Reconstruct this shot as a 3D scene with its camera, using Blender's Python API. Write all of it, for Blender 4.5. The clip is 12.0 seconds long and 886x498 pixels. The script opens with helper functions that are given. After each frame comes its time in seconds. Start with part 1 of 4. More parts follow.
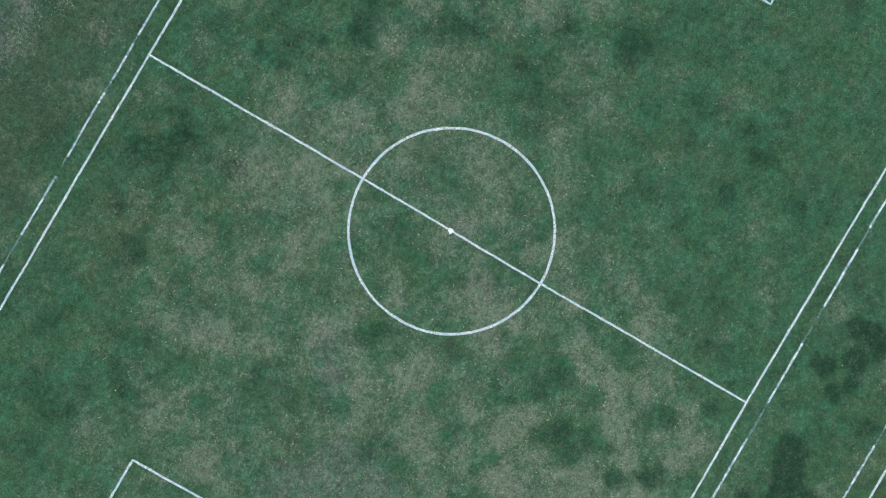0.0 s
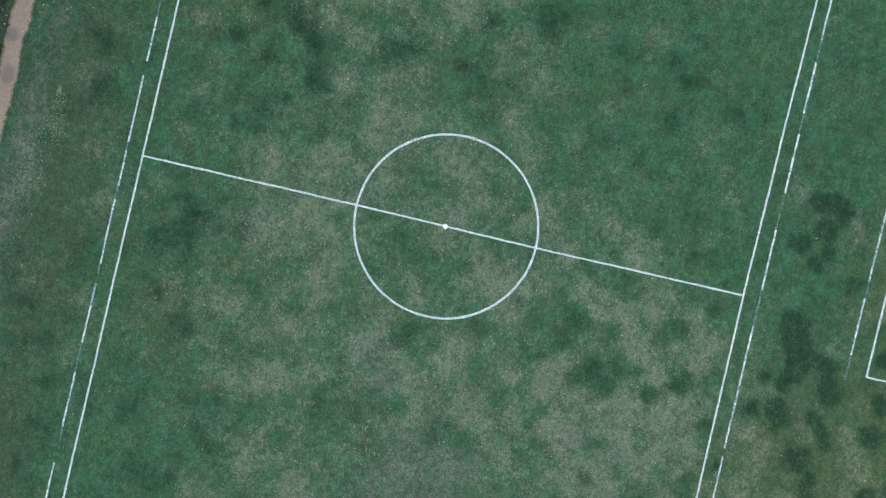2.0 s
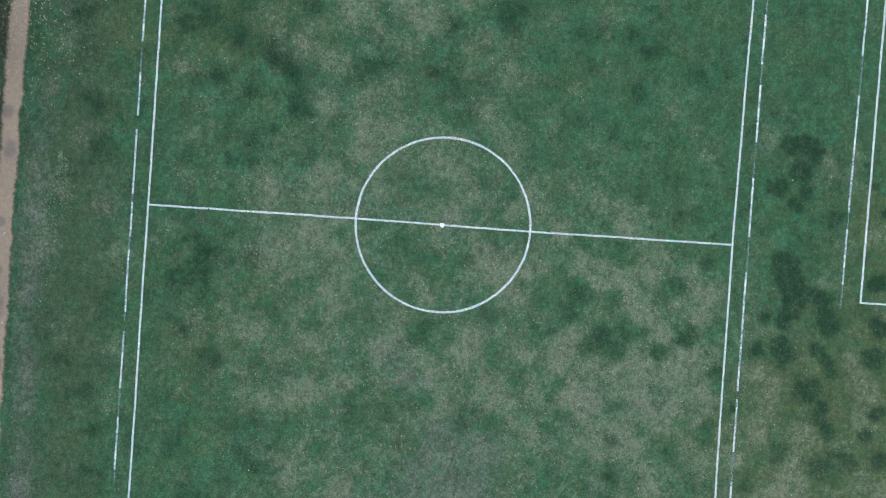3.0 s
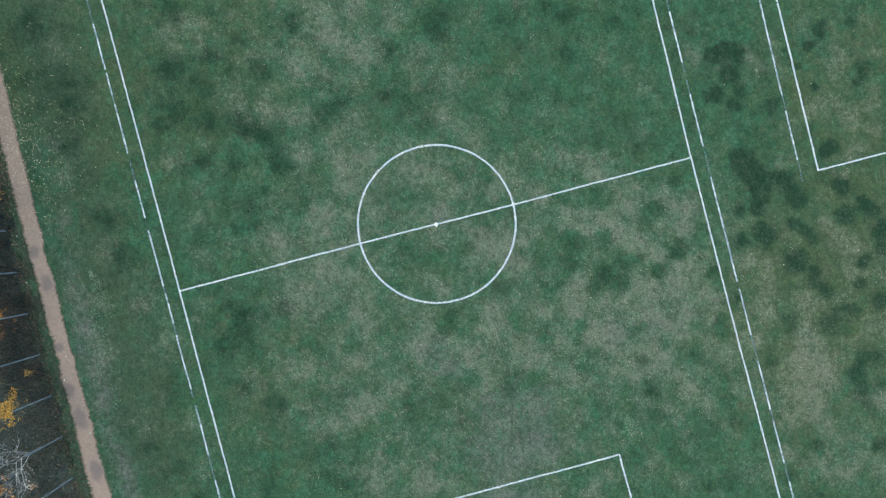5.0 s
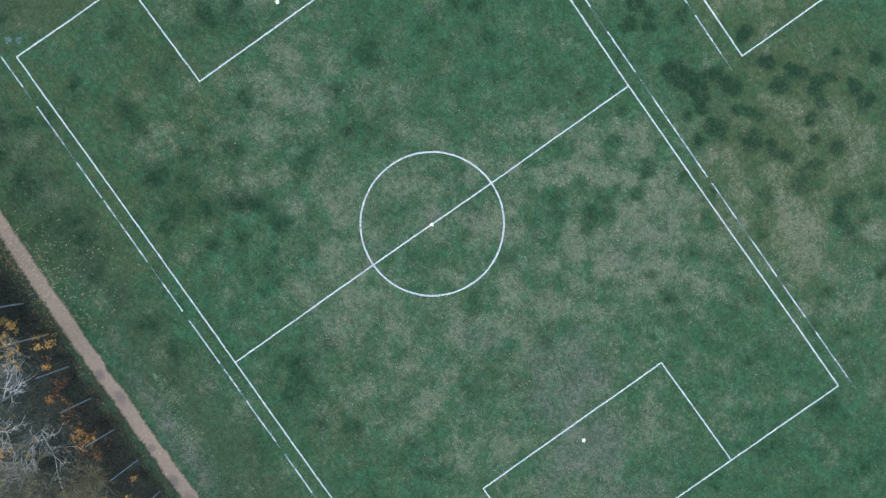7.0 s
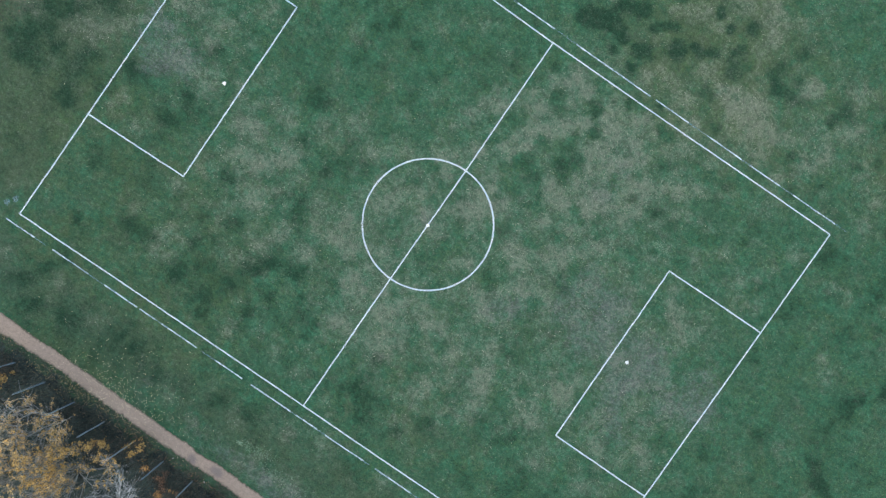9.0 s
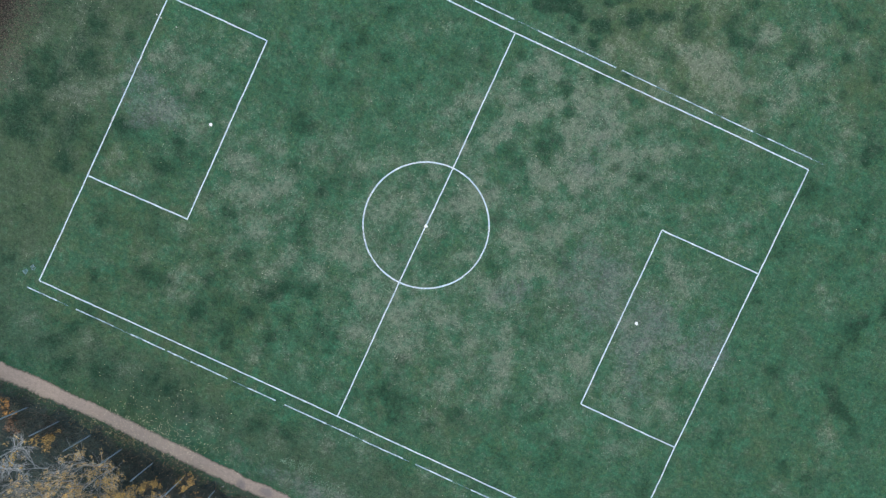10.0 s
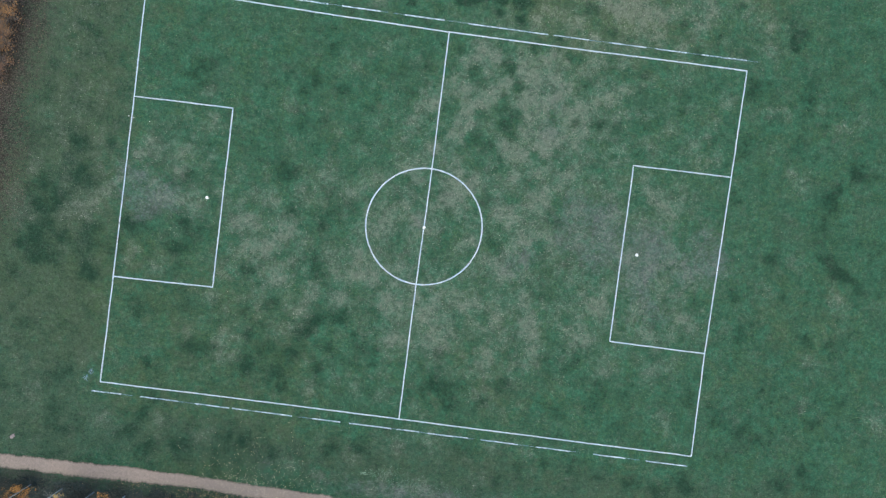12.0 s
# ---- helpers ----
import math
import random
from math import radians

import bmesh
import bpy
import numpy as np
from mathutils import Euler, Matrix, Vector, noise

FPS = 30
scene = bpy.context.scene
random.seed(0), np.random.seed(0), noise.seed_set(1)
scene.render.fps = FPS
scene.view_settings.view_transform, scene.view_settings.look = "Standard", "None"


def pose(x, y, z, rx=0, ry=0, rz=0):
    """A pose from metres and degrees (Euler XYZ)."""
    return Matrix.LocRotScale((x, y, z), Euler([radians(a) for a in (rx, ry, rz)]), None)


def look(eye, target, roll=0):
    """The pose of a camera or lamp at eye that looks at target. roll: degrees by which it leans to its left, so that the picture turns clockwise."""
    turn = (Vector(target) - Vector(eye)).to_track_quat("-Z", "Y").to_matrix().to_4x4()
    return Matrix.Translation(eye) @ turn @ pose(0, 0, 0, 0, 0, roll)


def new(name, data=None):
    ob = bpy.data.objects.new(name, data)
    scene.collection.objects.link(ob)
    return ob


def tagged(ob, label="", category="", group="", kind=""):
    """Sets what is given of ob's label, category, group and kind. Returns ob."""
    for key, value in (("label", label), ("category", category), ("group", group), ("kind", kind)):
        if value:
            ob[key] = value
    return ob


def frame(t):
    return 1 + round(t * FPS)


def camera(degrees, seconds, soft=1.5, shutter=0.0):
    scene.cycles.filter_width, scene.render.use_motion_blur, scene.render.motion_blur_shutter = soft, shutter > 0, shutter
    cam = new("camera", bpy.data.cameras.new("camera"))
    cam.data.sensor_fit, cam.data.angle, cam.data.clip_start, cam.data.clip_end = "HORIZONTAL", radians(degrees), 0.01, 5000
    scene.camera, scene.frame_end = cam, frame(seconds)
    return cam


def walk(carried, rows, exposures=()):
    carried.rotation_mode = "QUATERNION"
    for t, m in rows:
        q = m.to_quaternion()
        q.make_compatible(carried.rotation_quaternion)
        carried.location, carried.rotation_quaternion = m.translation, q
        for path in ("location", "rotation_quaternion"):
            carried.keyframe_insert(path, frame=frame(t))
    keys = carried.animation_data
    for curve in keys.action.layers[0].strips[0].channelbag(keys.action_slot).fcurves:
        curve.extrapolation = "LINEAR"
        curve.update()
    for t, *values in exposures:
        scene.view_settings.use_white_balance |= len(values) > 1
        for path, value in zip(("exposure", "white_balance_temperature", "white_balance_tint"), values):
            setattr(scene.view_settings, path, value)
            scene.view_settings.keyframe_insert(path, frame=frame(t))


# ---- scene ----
cam = camera(72.0, 12.0, soft=1.3)
# seconds, east, north, height, heading; the lens points almost straight down
PATH = [
    (0, 0.966, -0.789, 32.309, 120.16),
    (0.5, 0.953, -0.787, 33.254, 116.07),
    (1, 0.950, -0.769, 34.234, 111.71),
    (1.5, 0.939, -0.787, 35.167, 107.60),
    (2, 0.948, -0.791, 36.218, 103.05),
    (2.5, 0.927, -0.796, 37.157, 98.64),
    (3, 0.921, -0.776, 38.151, 93.90),
    (5, 0.842, -0.743, 42.284, 75.33),
    (5.5, 0.805, -0.759, 43.219, 70.46),
    (6, 0.800, -0.762, 44.363, 65.08),
    (6.5, 0.782, -0.784, 45.378, 60.13),
    (7, 0.754, -0.814, 46.478, 54.87),
    (9, 0.692, -0.869, 50.741, 34.54),
    (9.5, 0.680, -0.872, 51.770, 29.92),
    (10, 0.679, -0.901, 52.902, 24.87),
    (10.5, 0.643, -0.926, 53.958, 20.32),
    (11, 0.619, -0.956, 55.120, 15.55),
    (11.5, 0.601, -0.970, 56.187, 11.47),
    (12, 0.562, -1.006, 57.309, 7.43),
]
TIP, SIDE = -0.943, -1.357
walk(cam, [(t, pose(x, y, z, 0, 0, h) @ pose(0, 0, 0, TIP) @ pose(0, 0, 0, 0, SIDE)) for t, x, y, z, h in PATH],
     [(0, -0.01, 6650, 1), (3, 0.05, 6600, 3), (7, 0.12, 6380, 6), (12, 0.15, 6240, 8)])

# ---- light: an overcast autumn day ----
world = bpy.data.worlds.new("overcast_sky")
scene.world = world
world.use_nodes = True
wn = world.node_tree
wn.nodes.clear()
sky = wn.nodes.new("ShaderNodeTexSky")
sky.sky_type, sky.sun_disc = "NISHITA", False
sky.sun_elevation, sky.sun_rotation = radians(38), radians(200)
sky.air_density, sky.dust_density, sky.ozone_density = 1.0, 4.0, 1.0
wb = wn.nodes.new("ShaderNodeBackground")
wb.inputs["Strength"].default_value = 0.16
wo = wn.nodes.new("ShaderNodeOutputWorld")
wn.links.new(sky.outputs[0], wb.inputs["Color"])
wn.links.new(wb.outputs[0], wo.inputs["Surface"])

sun = new("sun", bpy.data.lights.new("sun", "SUN"))
sun.data.energy, sun.data.angle, sun.data.color = 1.9, radians(45), (1.0, 0.97, 0.92)
sun.matrix_world = look((0, -30, 60), (0, 0, 0))
scene.view_settings.exposure = 0.0


# ---- materials ----
class Nodes:
    """A material under construction: small shorthands for its node tree."""

    def __init__(self, name, roughness=0.9):
        self.mat = bpy.data.materials.new(name)
        self.mat.use_nodes = True
        self.tree = self.mat.node_tree
        self.bsdf = self.tree.nodes["Principled BSDF"]
        self.bsdf.inputs["Roughness"].default_value = roughness
        self.bsdf.inputs["Specular IOR Level"].default_value = 0.2
        self.pos = self.add("ShaderNodeNewGeometry").outputs["Position"]

    def add(self, kind):
        return self.tree.nodes.new(kind)

    def put(self, value, socket):
        if isinstance(value, bpy.types.NodeSocket):
            self.tree.links.new(value, socket)
        else:
            socket.default_value = value

    def attr(self, name):
        n = self.add("ShaderNodeAttribute")
        n.attribute_name = name
        return n.outputs["Fac"]

    def noise(self, size, detail=3.0, rough=0.6, where=None):
        """Noise whose blots are about size metres across."""
        n = self.add("ShaderNodeTexNoise")
        self.put(where or self.pos, n.inputs["Vector"])
        n.inputs["Scale"].default_value = 1.0 / size
        n.inputs["Detail"].default_value = detail
        n.inputs["Roughness"].default_value = rough
        return n.outputs["Fac"]

    def math(self, op, a, b=0.5):
        n = self.add("ShaderNodeMath")
        n.operation = op
        self.put(a, n.inputs[0])
        self.put(b, n.inputs[1])
        return n.outputs[0]

    def ramp(self, value, low, high, to_low=0.0, to_high=1.0):
        n = self.add("ShaderNodeMapRange")
        n.interpolation_type = "SMOOTHSTEP"
        self.put(value, n.inputs["Value"])
        for key, v in (("From Min", low), ("From Max", high), ("To Min", to_low), ("To Max", to_high)):
            n.inputs[key].default_value = v
        return n.outputs["Result"]

    def mix(self, fac, a, b, blend="MIX"):
        n = self.add("ShaderNodeMix")
        n.data_type, n.blend_type = "RGBA", blend
        self.put(fac, n.inputs["Factor"])
        self.put((*a, 1) if isinstance(a, tuple) else a, n.inputs["A"])
        self.put((*b, 1) if isinstance(b, tuple) else b, n.inputs["B"])
        return n.outputs["Result"]

    def bump(self, height, strength=0.5, distance=0.02):
        n = self.add("ShaderNodeBump")
        n.inputs["Strength"].default_value, n.inputs["Distance"].default_value = strength, distance
        self.put(height, n.inputs["Height"])
        self.put(n.outputs[0], self.bsdf.inputs["Normal"])

    def random(self):
        return self.add("ShaderNodeObjectInfo").outputs["Random"]

    def island(self):
        return self.add("ShaderNodeNewGeometry").outputs["Random Per Island"]

    def done(self, colour):
        self.put((*colour, 1) if isinstance(colour, tuple) else colour, self.bsdf.inputs["Base Color"])
        return self.mat


GREEN, DEEP, STRAW, OLIVE, EARTH = (0.0290, 0.1000, 0.0595), (0.0150, 0.050, 0.029), (0.176, 0.207, 0.168), (0.060, 0.095, 0.047), (0.156, 0.158, 0.174)
FRESH = (0.068, 0.140, 0.056)


def turf_material():
    n = Nodes("turf", 0.95)
    fine, small, mid, tuft, large = n.noise(0.06, 1, 0.7), n.noise(0.14, 3, 0.7), n.noise(1.1, 5, 0.62), n.noise(0.45, 3, 0.6), n.noise(4.0, 4)
    shifted = n.add("ShaderNodeVectorMath")
    n.put(n.pos, shifted.inputs[0])
    shifted.inputs[1].default_value = (17.0, 5.0, 3.0)
    other = n.noise(0.8, 5, 0.65, shifted.outputs[0])

    def swing(noise_value, amount):
        return n.math("MULTIPLY", n.math("SUBTRACT", noise_value), amount)

    green = n.mix(n.ramp(mid, 0.36, 0.64), tuple(c * 1.25 for c in GREEN), tuple(c * 0.75 for c in GREEN))
    olive = n.math("ADD", n.attr("olive"), n.math("ADD", swing(large, 1.6), swing(other, 2.4)))
    green = n.mix(n.ramp(olive, 0.1, 1.1, 0, 0.85), green, OLIVE)
    green = n.mix(n.ramp(n.noise(2.6, 5, 0.65, shifted.outputs[0]), 0.42, 0.64, 0, 0.5), green, (0.044, 0.096, 0.059))
    sprout = n.noise(0.3, 3, 0.65, shifted.outputs[0])
    green = n.mix(n.ramp(n.math("ADD", n.math("MULTIPLY", sprout, 0.6), n.math("MULTIPLY", n.noise(2.2, 4, 0.6), 0.4)), 0.48, 0.62, 0, 0.42), green, FRESH)
    green = n.mix(n.ramp(n.math("ADD", n.attr("grey"), swing(other, 1.6)), 0.1, 0.9, 0, 0.55), green, (0.052, 0.086, 0.058))
    lush = n.math("ADD", n.attr("lush"), n.math("ADD", swing(tuft, 1.0), swing(mid, 0.8)))
    colour = n.mix(n.ramp(lush, 0.12, 0.85, 0, 0.95), green, DEEP)
    dry = n.math("ADD", n.attr("dry"), n.math("ADD", n.math("ADD", swing(small, 1.1), swing(tuft, 1.1)), swing(other, 1.3)))
    colour = n.mix(n.ramp(dry, -0.1, 1.25, 0, 0.76), colour, STRAW)
    bare = n.math("ADD", n.attr("bare"), n.math("ADD", swing(small, 1.2), swing(tuft, 1.0)))
    colour = n.mix(n.ramp(bare, 0.05, 1.1, 0, 0.55), colour, EARTH)
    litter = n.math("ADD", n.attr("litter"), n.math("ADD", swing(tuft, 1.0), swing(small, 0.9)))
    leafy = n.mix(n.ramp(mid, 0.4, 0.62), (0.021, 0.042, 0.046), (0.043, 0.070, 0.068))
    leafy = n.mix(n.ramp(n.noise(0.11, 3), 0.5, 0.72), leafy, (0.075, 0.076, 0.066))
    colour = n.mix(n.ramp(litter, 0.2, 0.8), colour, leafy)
    mould = n.mix(n.ramp(n.noise(0.13, 3), 0.42, 0.66), (0.026, 0.024, 0.021), (0.115, 0.098, 0.082))
    wood = n.math("ADD", n.attr("wood"), n.math("ADD", swing(tuft, 0.9), swing(small, 0.9)))
    colour = n.mix(n.ramp(wood, 0.1, 1.0), colour, mould)
    clod = n.noise(0.34, 4, 0.68, shifted.outputs[0])
    colour = n.mix(1.0, colour, n.mix(n.ramp(clod, 0.34, 0.66), (0.76, 0.77, 0.77), (1.19, 1.18, 1.17)), "MULTIPLY")
    grain = n.math("ADD", n.math("MULTIPLY", fine, 0.6), n.math("MULTIPLY", small, 0.4))
    colour = n.mix(1.0, colour, n.mix(n.ramp(grain, 0.40, 0.66), (0.76, 0.77, 0.77), (1.42, 1.41, 1.40)), "MULTIPLY")
    speck = n.noise(0.075, 2, 0.6, shifted.outputs[0])
    pale = n.math("MULTIPLY", n.ramp(speck, 0.60, 0.70), n.ramp(n.attr("dry"), -0.05, 0.45, 0.03, 0.42))
    colour = n.mix(pale, colour, (0.30, 0.32, 0.27))
    sprig = n.math("MULTIPLY", n.ramp(n.noise(0.1, 2, 0.6), 0.58, 0.70), n.ramp(n.noise(1.7, 4, 0.6), 0.46, 0.62, 0.04, 0.45))
    colour = n.mix(sprig, colour, (0.115, 0.190, 0.062))
    hollow = n.ramp(n.noise(0.2, 3, 0.7), 0.56, 0.72, 0, 0.5)
    colour = n.mix(hollow, colour, DEEP)
    n.bump(n.math("ADD", small, fine), 0.7, 0.04)
    return n.done(colour)


def blade_material():
    n = Nodes("grass_blades", 0.8)
    r = n.attr("tone")
    green = n.mix(r, tuple(c * 0.7 for c in GREEN), (0.075, 0.168, 0.078))
    green = n.mix(n.ramp(n.attr("olive"), 0.2, 1.0, 0, 0.8), green, OLIVE)
    colour = n.mix(n.ramp(n.attr("lush"), 0.1, 0.8), green, DEEP)
    pale = n.math("ADD", n.math("MULTIPLY", n.attr("dry"), 0.8), n.math("MULTIPLY", n.math("SUBTRACT", r, 0.6), 0.8))
    pale = n.math("SUBTRACT", pale, n.math("MULTIPLY", n.attr("lush"), 0.6))
    straw = n.mix(r, tuple(c * 0.8 for c in STRAW), (0.27, 0.30, 0.24))
    colour = n.mix(n.ramp(pale, 0.15, 0.75), colour, straw)
    glint = n.math("MULTIPLY", n.ramp(r, 0.964, 0.974), n.ramp(n.attr("dry"), -0.05, 0.4, 0.12, 1))
    return n.done(n.mix(glint, colour, (0.40, 0.43, 0.34)))


def paint_material(name, cover):
    """White line paint sprayed on grass: cover is how much of it is left."""
    n = Nodes(name, 0.85)
    blades, clots, wear = n.noise(0.045, 3, 0.75), n.noise(0.16, 3, 0.6), n.noise(0.9, 3)
    holes = n.math("ADD", n.math("MULTIPLY", blades, 0.6), n.math("ADD", n.math("MULTIPLY", clots, 0.2), n.math("MULTIPLY", wear, 0.2)))
    thin, thick = ((0.13, 0.26, 0.31), (0.40, 0.54, 0.62)) if cover < 0.5 else ((0.38, 0.52, 0.64), (0.72, 0.84, 0.93))
    white = n.mix(n.ramp(n.math("ADD", n.math("MULTIPLY", clots, 0.5), n.math("MULTIPLY", wear, 0.5)), 0.40, 0.60), thin, thick)
    if 0.5 < cover < 1:
        thin, thick = (0.26, 0.40, 0.50), (0.60, 0.73, 0.84)
        white = n.mix(n.ramp(n.math("ADD", n.math("MULTIPLY", clots, 0.5), n.math("MULTIPLY", wear, 0.5)), 0.40, 0.60), thick, thin)
    if cover < 0.5:
        n.put(n.ramp(holes, 0.44, 0.54, 0.8, 0.05), n.bsdf.inputs["Alpha"])
    else:
        n.put(n.ramp(holes, 0.49, 0.59, 1, 0.22), n.bsdf.inputs["Alpha"])
    n.bump(blades, 0.6, 0.02)
    return n.done(white)


def gravel_material():
    n = Nodes("trodden_gravel", 0.95)
    large, mid, fine = n.noise(1.6, 4), n.noise(0.25, 4), n.noise(0.03, 2)
    colour = n.mix(n.ramp(mid, 0.35, 0.7), (0.295, 0.246, 0.207), (0.355, 0.296, 0.252))
    damp = n.math("ADD", n.math("MULTIPLY", n.attr("damp"), 1.5), n.math("MULTIPLY", n.math("SUBTRACT", large), 1.7))
    colour = n.mix(n.ramp(damp, 0.2, 1.1, 0, 0.78), colour, (0.178, 0.160, 0.163))
    edge = n.math("ADD", n.attr("edge"), n.math("MULTIPLY", n.math("SUBTRACT", mid), 2.2))
    colour = n.mix(n.ramp(edge, 0.25, 0.95, 0, 0.8), colour, (0.085, 0.088, 0.068))
    colour = n.mix(1.0, colour, n.mix(n.ramp(fine, 0.3, 0.7), (0.8, 0.8, 0.8), (1.2, 1.2, 1.2)), "MULTIPLY")
    n.bump(fine, 0.6, 0.015)
    return n.done(colour)


def steel_material():
    n = Nodes("galvanised_steel", 0.55)
    n.bsdf.inputs["Metallic"].default_value = 0.2
    return n.done(n.mix(n.ramp(n.noise(0.4, 3), 0.35, 0.7), (0.50, 0.62, 0.74), (0.62, 0.73, 0.84)))


def wire_material():
    n = Nodes("coated_wire", 0.6)
    return n.done(n.mix(n.noise(0.5), (0.02, 0.03, 0.028), (0.035, 0.045, 0.042)))


def bark_material(name, dark, light):
    n = Nodes(name, 0.9)
    colour = n.mix(n.ramp(n.noise(0.12, 4), 0.35, 0.7), dark, light)
    n.bump(n.noise(0.03, 3), 0.6, 0.01)
    return n.done(colour)


def leaf_material(name, low, high):
    n = Nodes(name, 0.7)
    return n.done(n.mix(n.island(), low, high))


def stone_material(name, low, high):
    n = Nodes(name, 0.8)
    n.bump(n.noise(0.02, 3), 0.5, 0.01)
    return n.done(n.mix(n.ramp(n.noise(0.06, 3), 0.35, 0.7), low, high))


TURF, BLADE = turf_material(), blade_material()
SPOT = stone_material("thick_white_paint", (0.66, 0.73, 0.78), (0.80, 0.85, 0.88))
PAINT, WORN, FADED = paint_material("line_paint", 1.0), paint_material("worn_line_paint", 0.7), paint_material("faded_line_paint", 0.28)
GRAVEL, STEEL, WIRE = gravel_material(), steel_material(), wire_material()
BARK_PALE = bark_material("pale_bark", (0.44, 0.47, 0.49), (0.72, 0.77, 0.80))
BARK_GREY = bark_material("grey_bark", (0.28, 0.28, 0.25), (0.48, 0.47, 0.43))
BARK_WOOD = bark_material("wood_edge_bark", (0.13, 0.115, 0.10), (0.30, 0.265, 0.235))
BARK_TWIG = bark_material("olive_twig_bark", (0.19, 0.19, 0.135), (0.38, 0.36, 0.27))
BARK_BROWN = bark_material("brown_bark", (0.06, 0.048, 0.04), (0.16, 0.125, 0.10))
LEAF_YELLOW = leaf_material("yellow_leaves", (0.48, 0.33, 0.13), (0.80, 0.60, 0.30))
LEAF_GOLD = leaf_material("golden_leaves", (0.50, 0.31, 0.09), (0.86, 0.61, 0.22))
LEAF_AMBER = leaf_material("amber_leaves", (0.52, 0.30, 0.05), (0.80, 0.52, 0.12))
LEAF_ORANGE = leaf_material("orange_leaves", (0.46, 0.22, 0.07), (0.72, 0.42, 0.13))
LEAF_COPPER = leaf_material("copper_leaves", (0.30, 0.16, 0.07), (0.56, 0.33, 0.14))
LEAF_BROWN = leaf_material("brown_leaves", (0.10, 0.055, 0.03), (0.22, 0.13, 0.06))
LEAF_OLIVE = leaf_material("olive_leaves", (0.11, 0.12, 0.065), (0.24, 0.22, 0.13))
LEAF_FALLEN = leaf_material("fallen_leaves", (0.72, 0.63, 0.38), (0.92, 0.86, 0.62))
LEAF_LITTER = leaf_material("leaf_litter", (0.025, 0.03, 0.027), (0.19, 0.14, 0.095))
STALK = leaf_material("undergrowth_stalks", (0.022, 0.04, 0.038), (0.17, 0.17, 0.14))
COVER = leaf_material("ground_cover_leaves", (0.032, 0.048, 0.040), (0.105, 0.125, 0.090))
LEAF_RUSSET = leaf_material("russet_leaves", (0.20, 0.11, 0.07), (0.42, 0.26, 0.15))
WEED = leaf_material("weed_leaves", (0.10, 0.20, 0.14), (0.24, 0.34, 0.25))
# shade put into the colour: dulls post ends that face the sky
DARK_TOP = stone_material("darkened_post_end", (0.17, 0.21, 0.25), (0.22, 0.26, 0.30))
STONE = stone_material("pinkish_stone", (0.22, 0.19, 0.19), (0.34, 0.30, 0.30))
SCRAP = stone_material("white_scrap", (0.6, 0.6, 0.58), (0.8, 0.8, 0.78))


# ---- helpers for meshes ----
def mesh_of(name, verts, faces, material, smooth=False):
    me = bpy.data.meshes.new(name)
    me.from_pydata(verts, [], faces)
    me.materials.append(material)
    if smooth:
        me.shade_smooth()
    return me


def part(name, verts, faces, material, parent, label=""):
    ob = new(name, mesh_of(name, verts, faces, material))
    ob.parent = parent
    return tagged(ob, label) if label else ob


def thing(name, place, label, category, group="", kind=""):
    ob = new(name)
    ob.empty_display_size = 0.2
    ob.matrix_basis = pose(*place)
    return tagged(ob, label, category, group, kind)


def polygons(name, points, corners, material):
    """A mesh of many loose polygons with the same number of corners, from an array (n * corners, 3)."""
    me = bpy.data.meshes.new(name)
    total = len(points)
    me.vertices.add(total)
    me.vertices.foreach_set("co", np.ascontiguousarray(points, dtype=np.float32).ravel())
    me.loops.add(total)
    me.loops.foreach_set("vertex_index", np.arange(total, dtype=np.int32))
    me.polygons.add(total // corners)
    me.polygons.foreach_set("loop_start", np.arange(0, total, corners, dtype=np.int32))
    me.update(calc_edges=True)
    me.materials.append(material)
    return me


def store(me, name, values):
    me.attributes.new(name, "FLOAT", "POINT").data.foreach_set("value", np.ascontiguousarray(values, dtype=np.float32))


LATTICE = np.random.RandomState(5).rand(8, 256, 256)


def blots(x, y, size, layer=0):
    """Smooth value noise, 0 to 1, with blots of about that size."""
    u, v = x / size + 91.3 * (layer + 1), y / size + 37.7 * (layer + 1)
    i, j = np.floor(u).astype(int), np.floor(v).astype(int)
    f, g = u - i, v - j
    f, g = f * f * (3 - 2 * f), g * g * (3 - 2 * g)
    t = LATTICE[layer % 8]
    a, b = t[i % 256, j % 256], t[(i + 1) % 256, j % 256]
    c, d = t[i % 256, (j + 1) % 256], t[(i + 1) % 256, (j + 1) % 256]
    return (a * (1 - f) + b * f) * (1 - g) + (c * (1 - f) + d * f) * g


def cloud(x, y, size, layer=0):
    return (blots(x, y, size, layer) + 0.5 * blots(x, y, size / 2.1, layer + 1) + 0.25 * blots(x, y, size / 4.3, layer + 2)) / 1.75


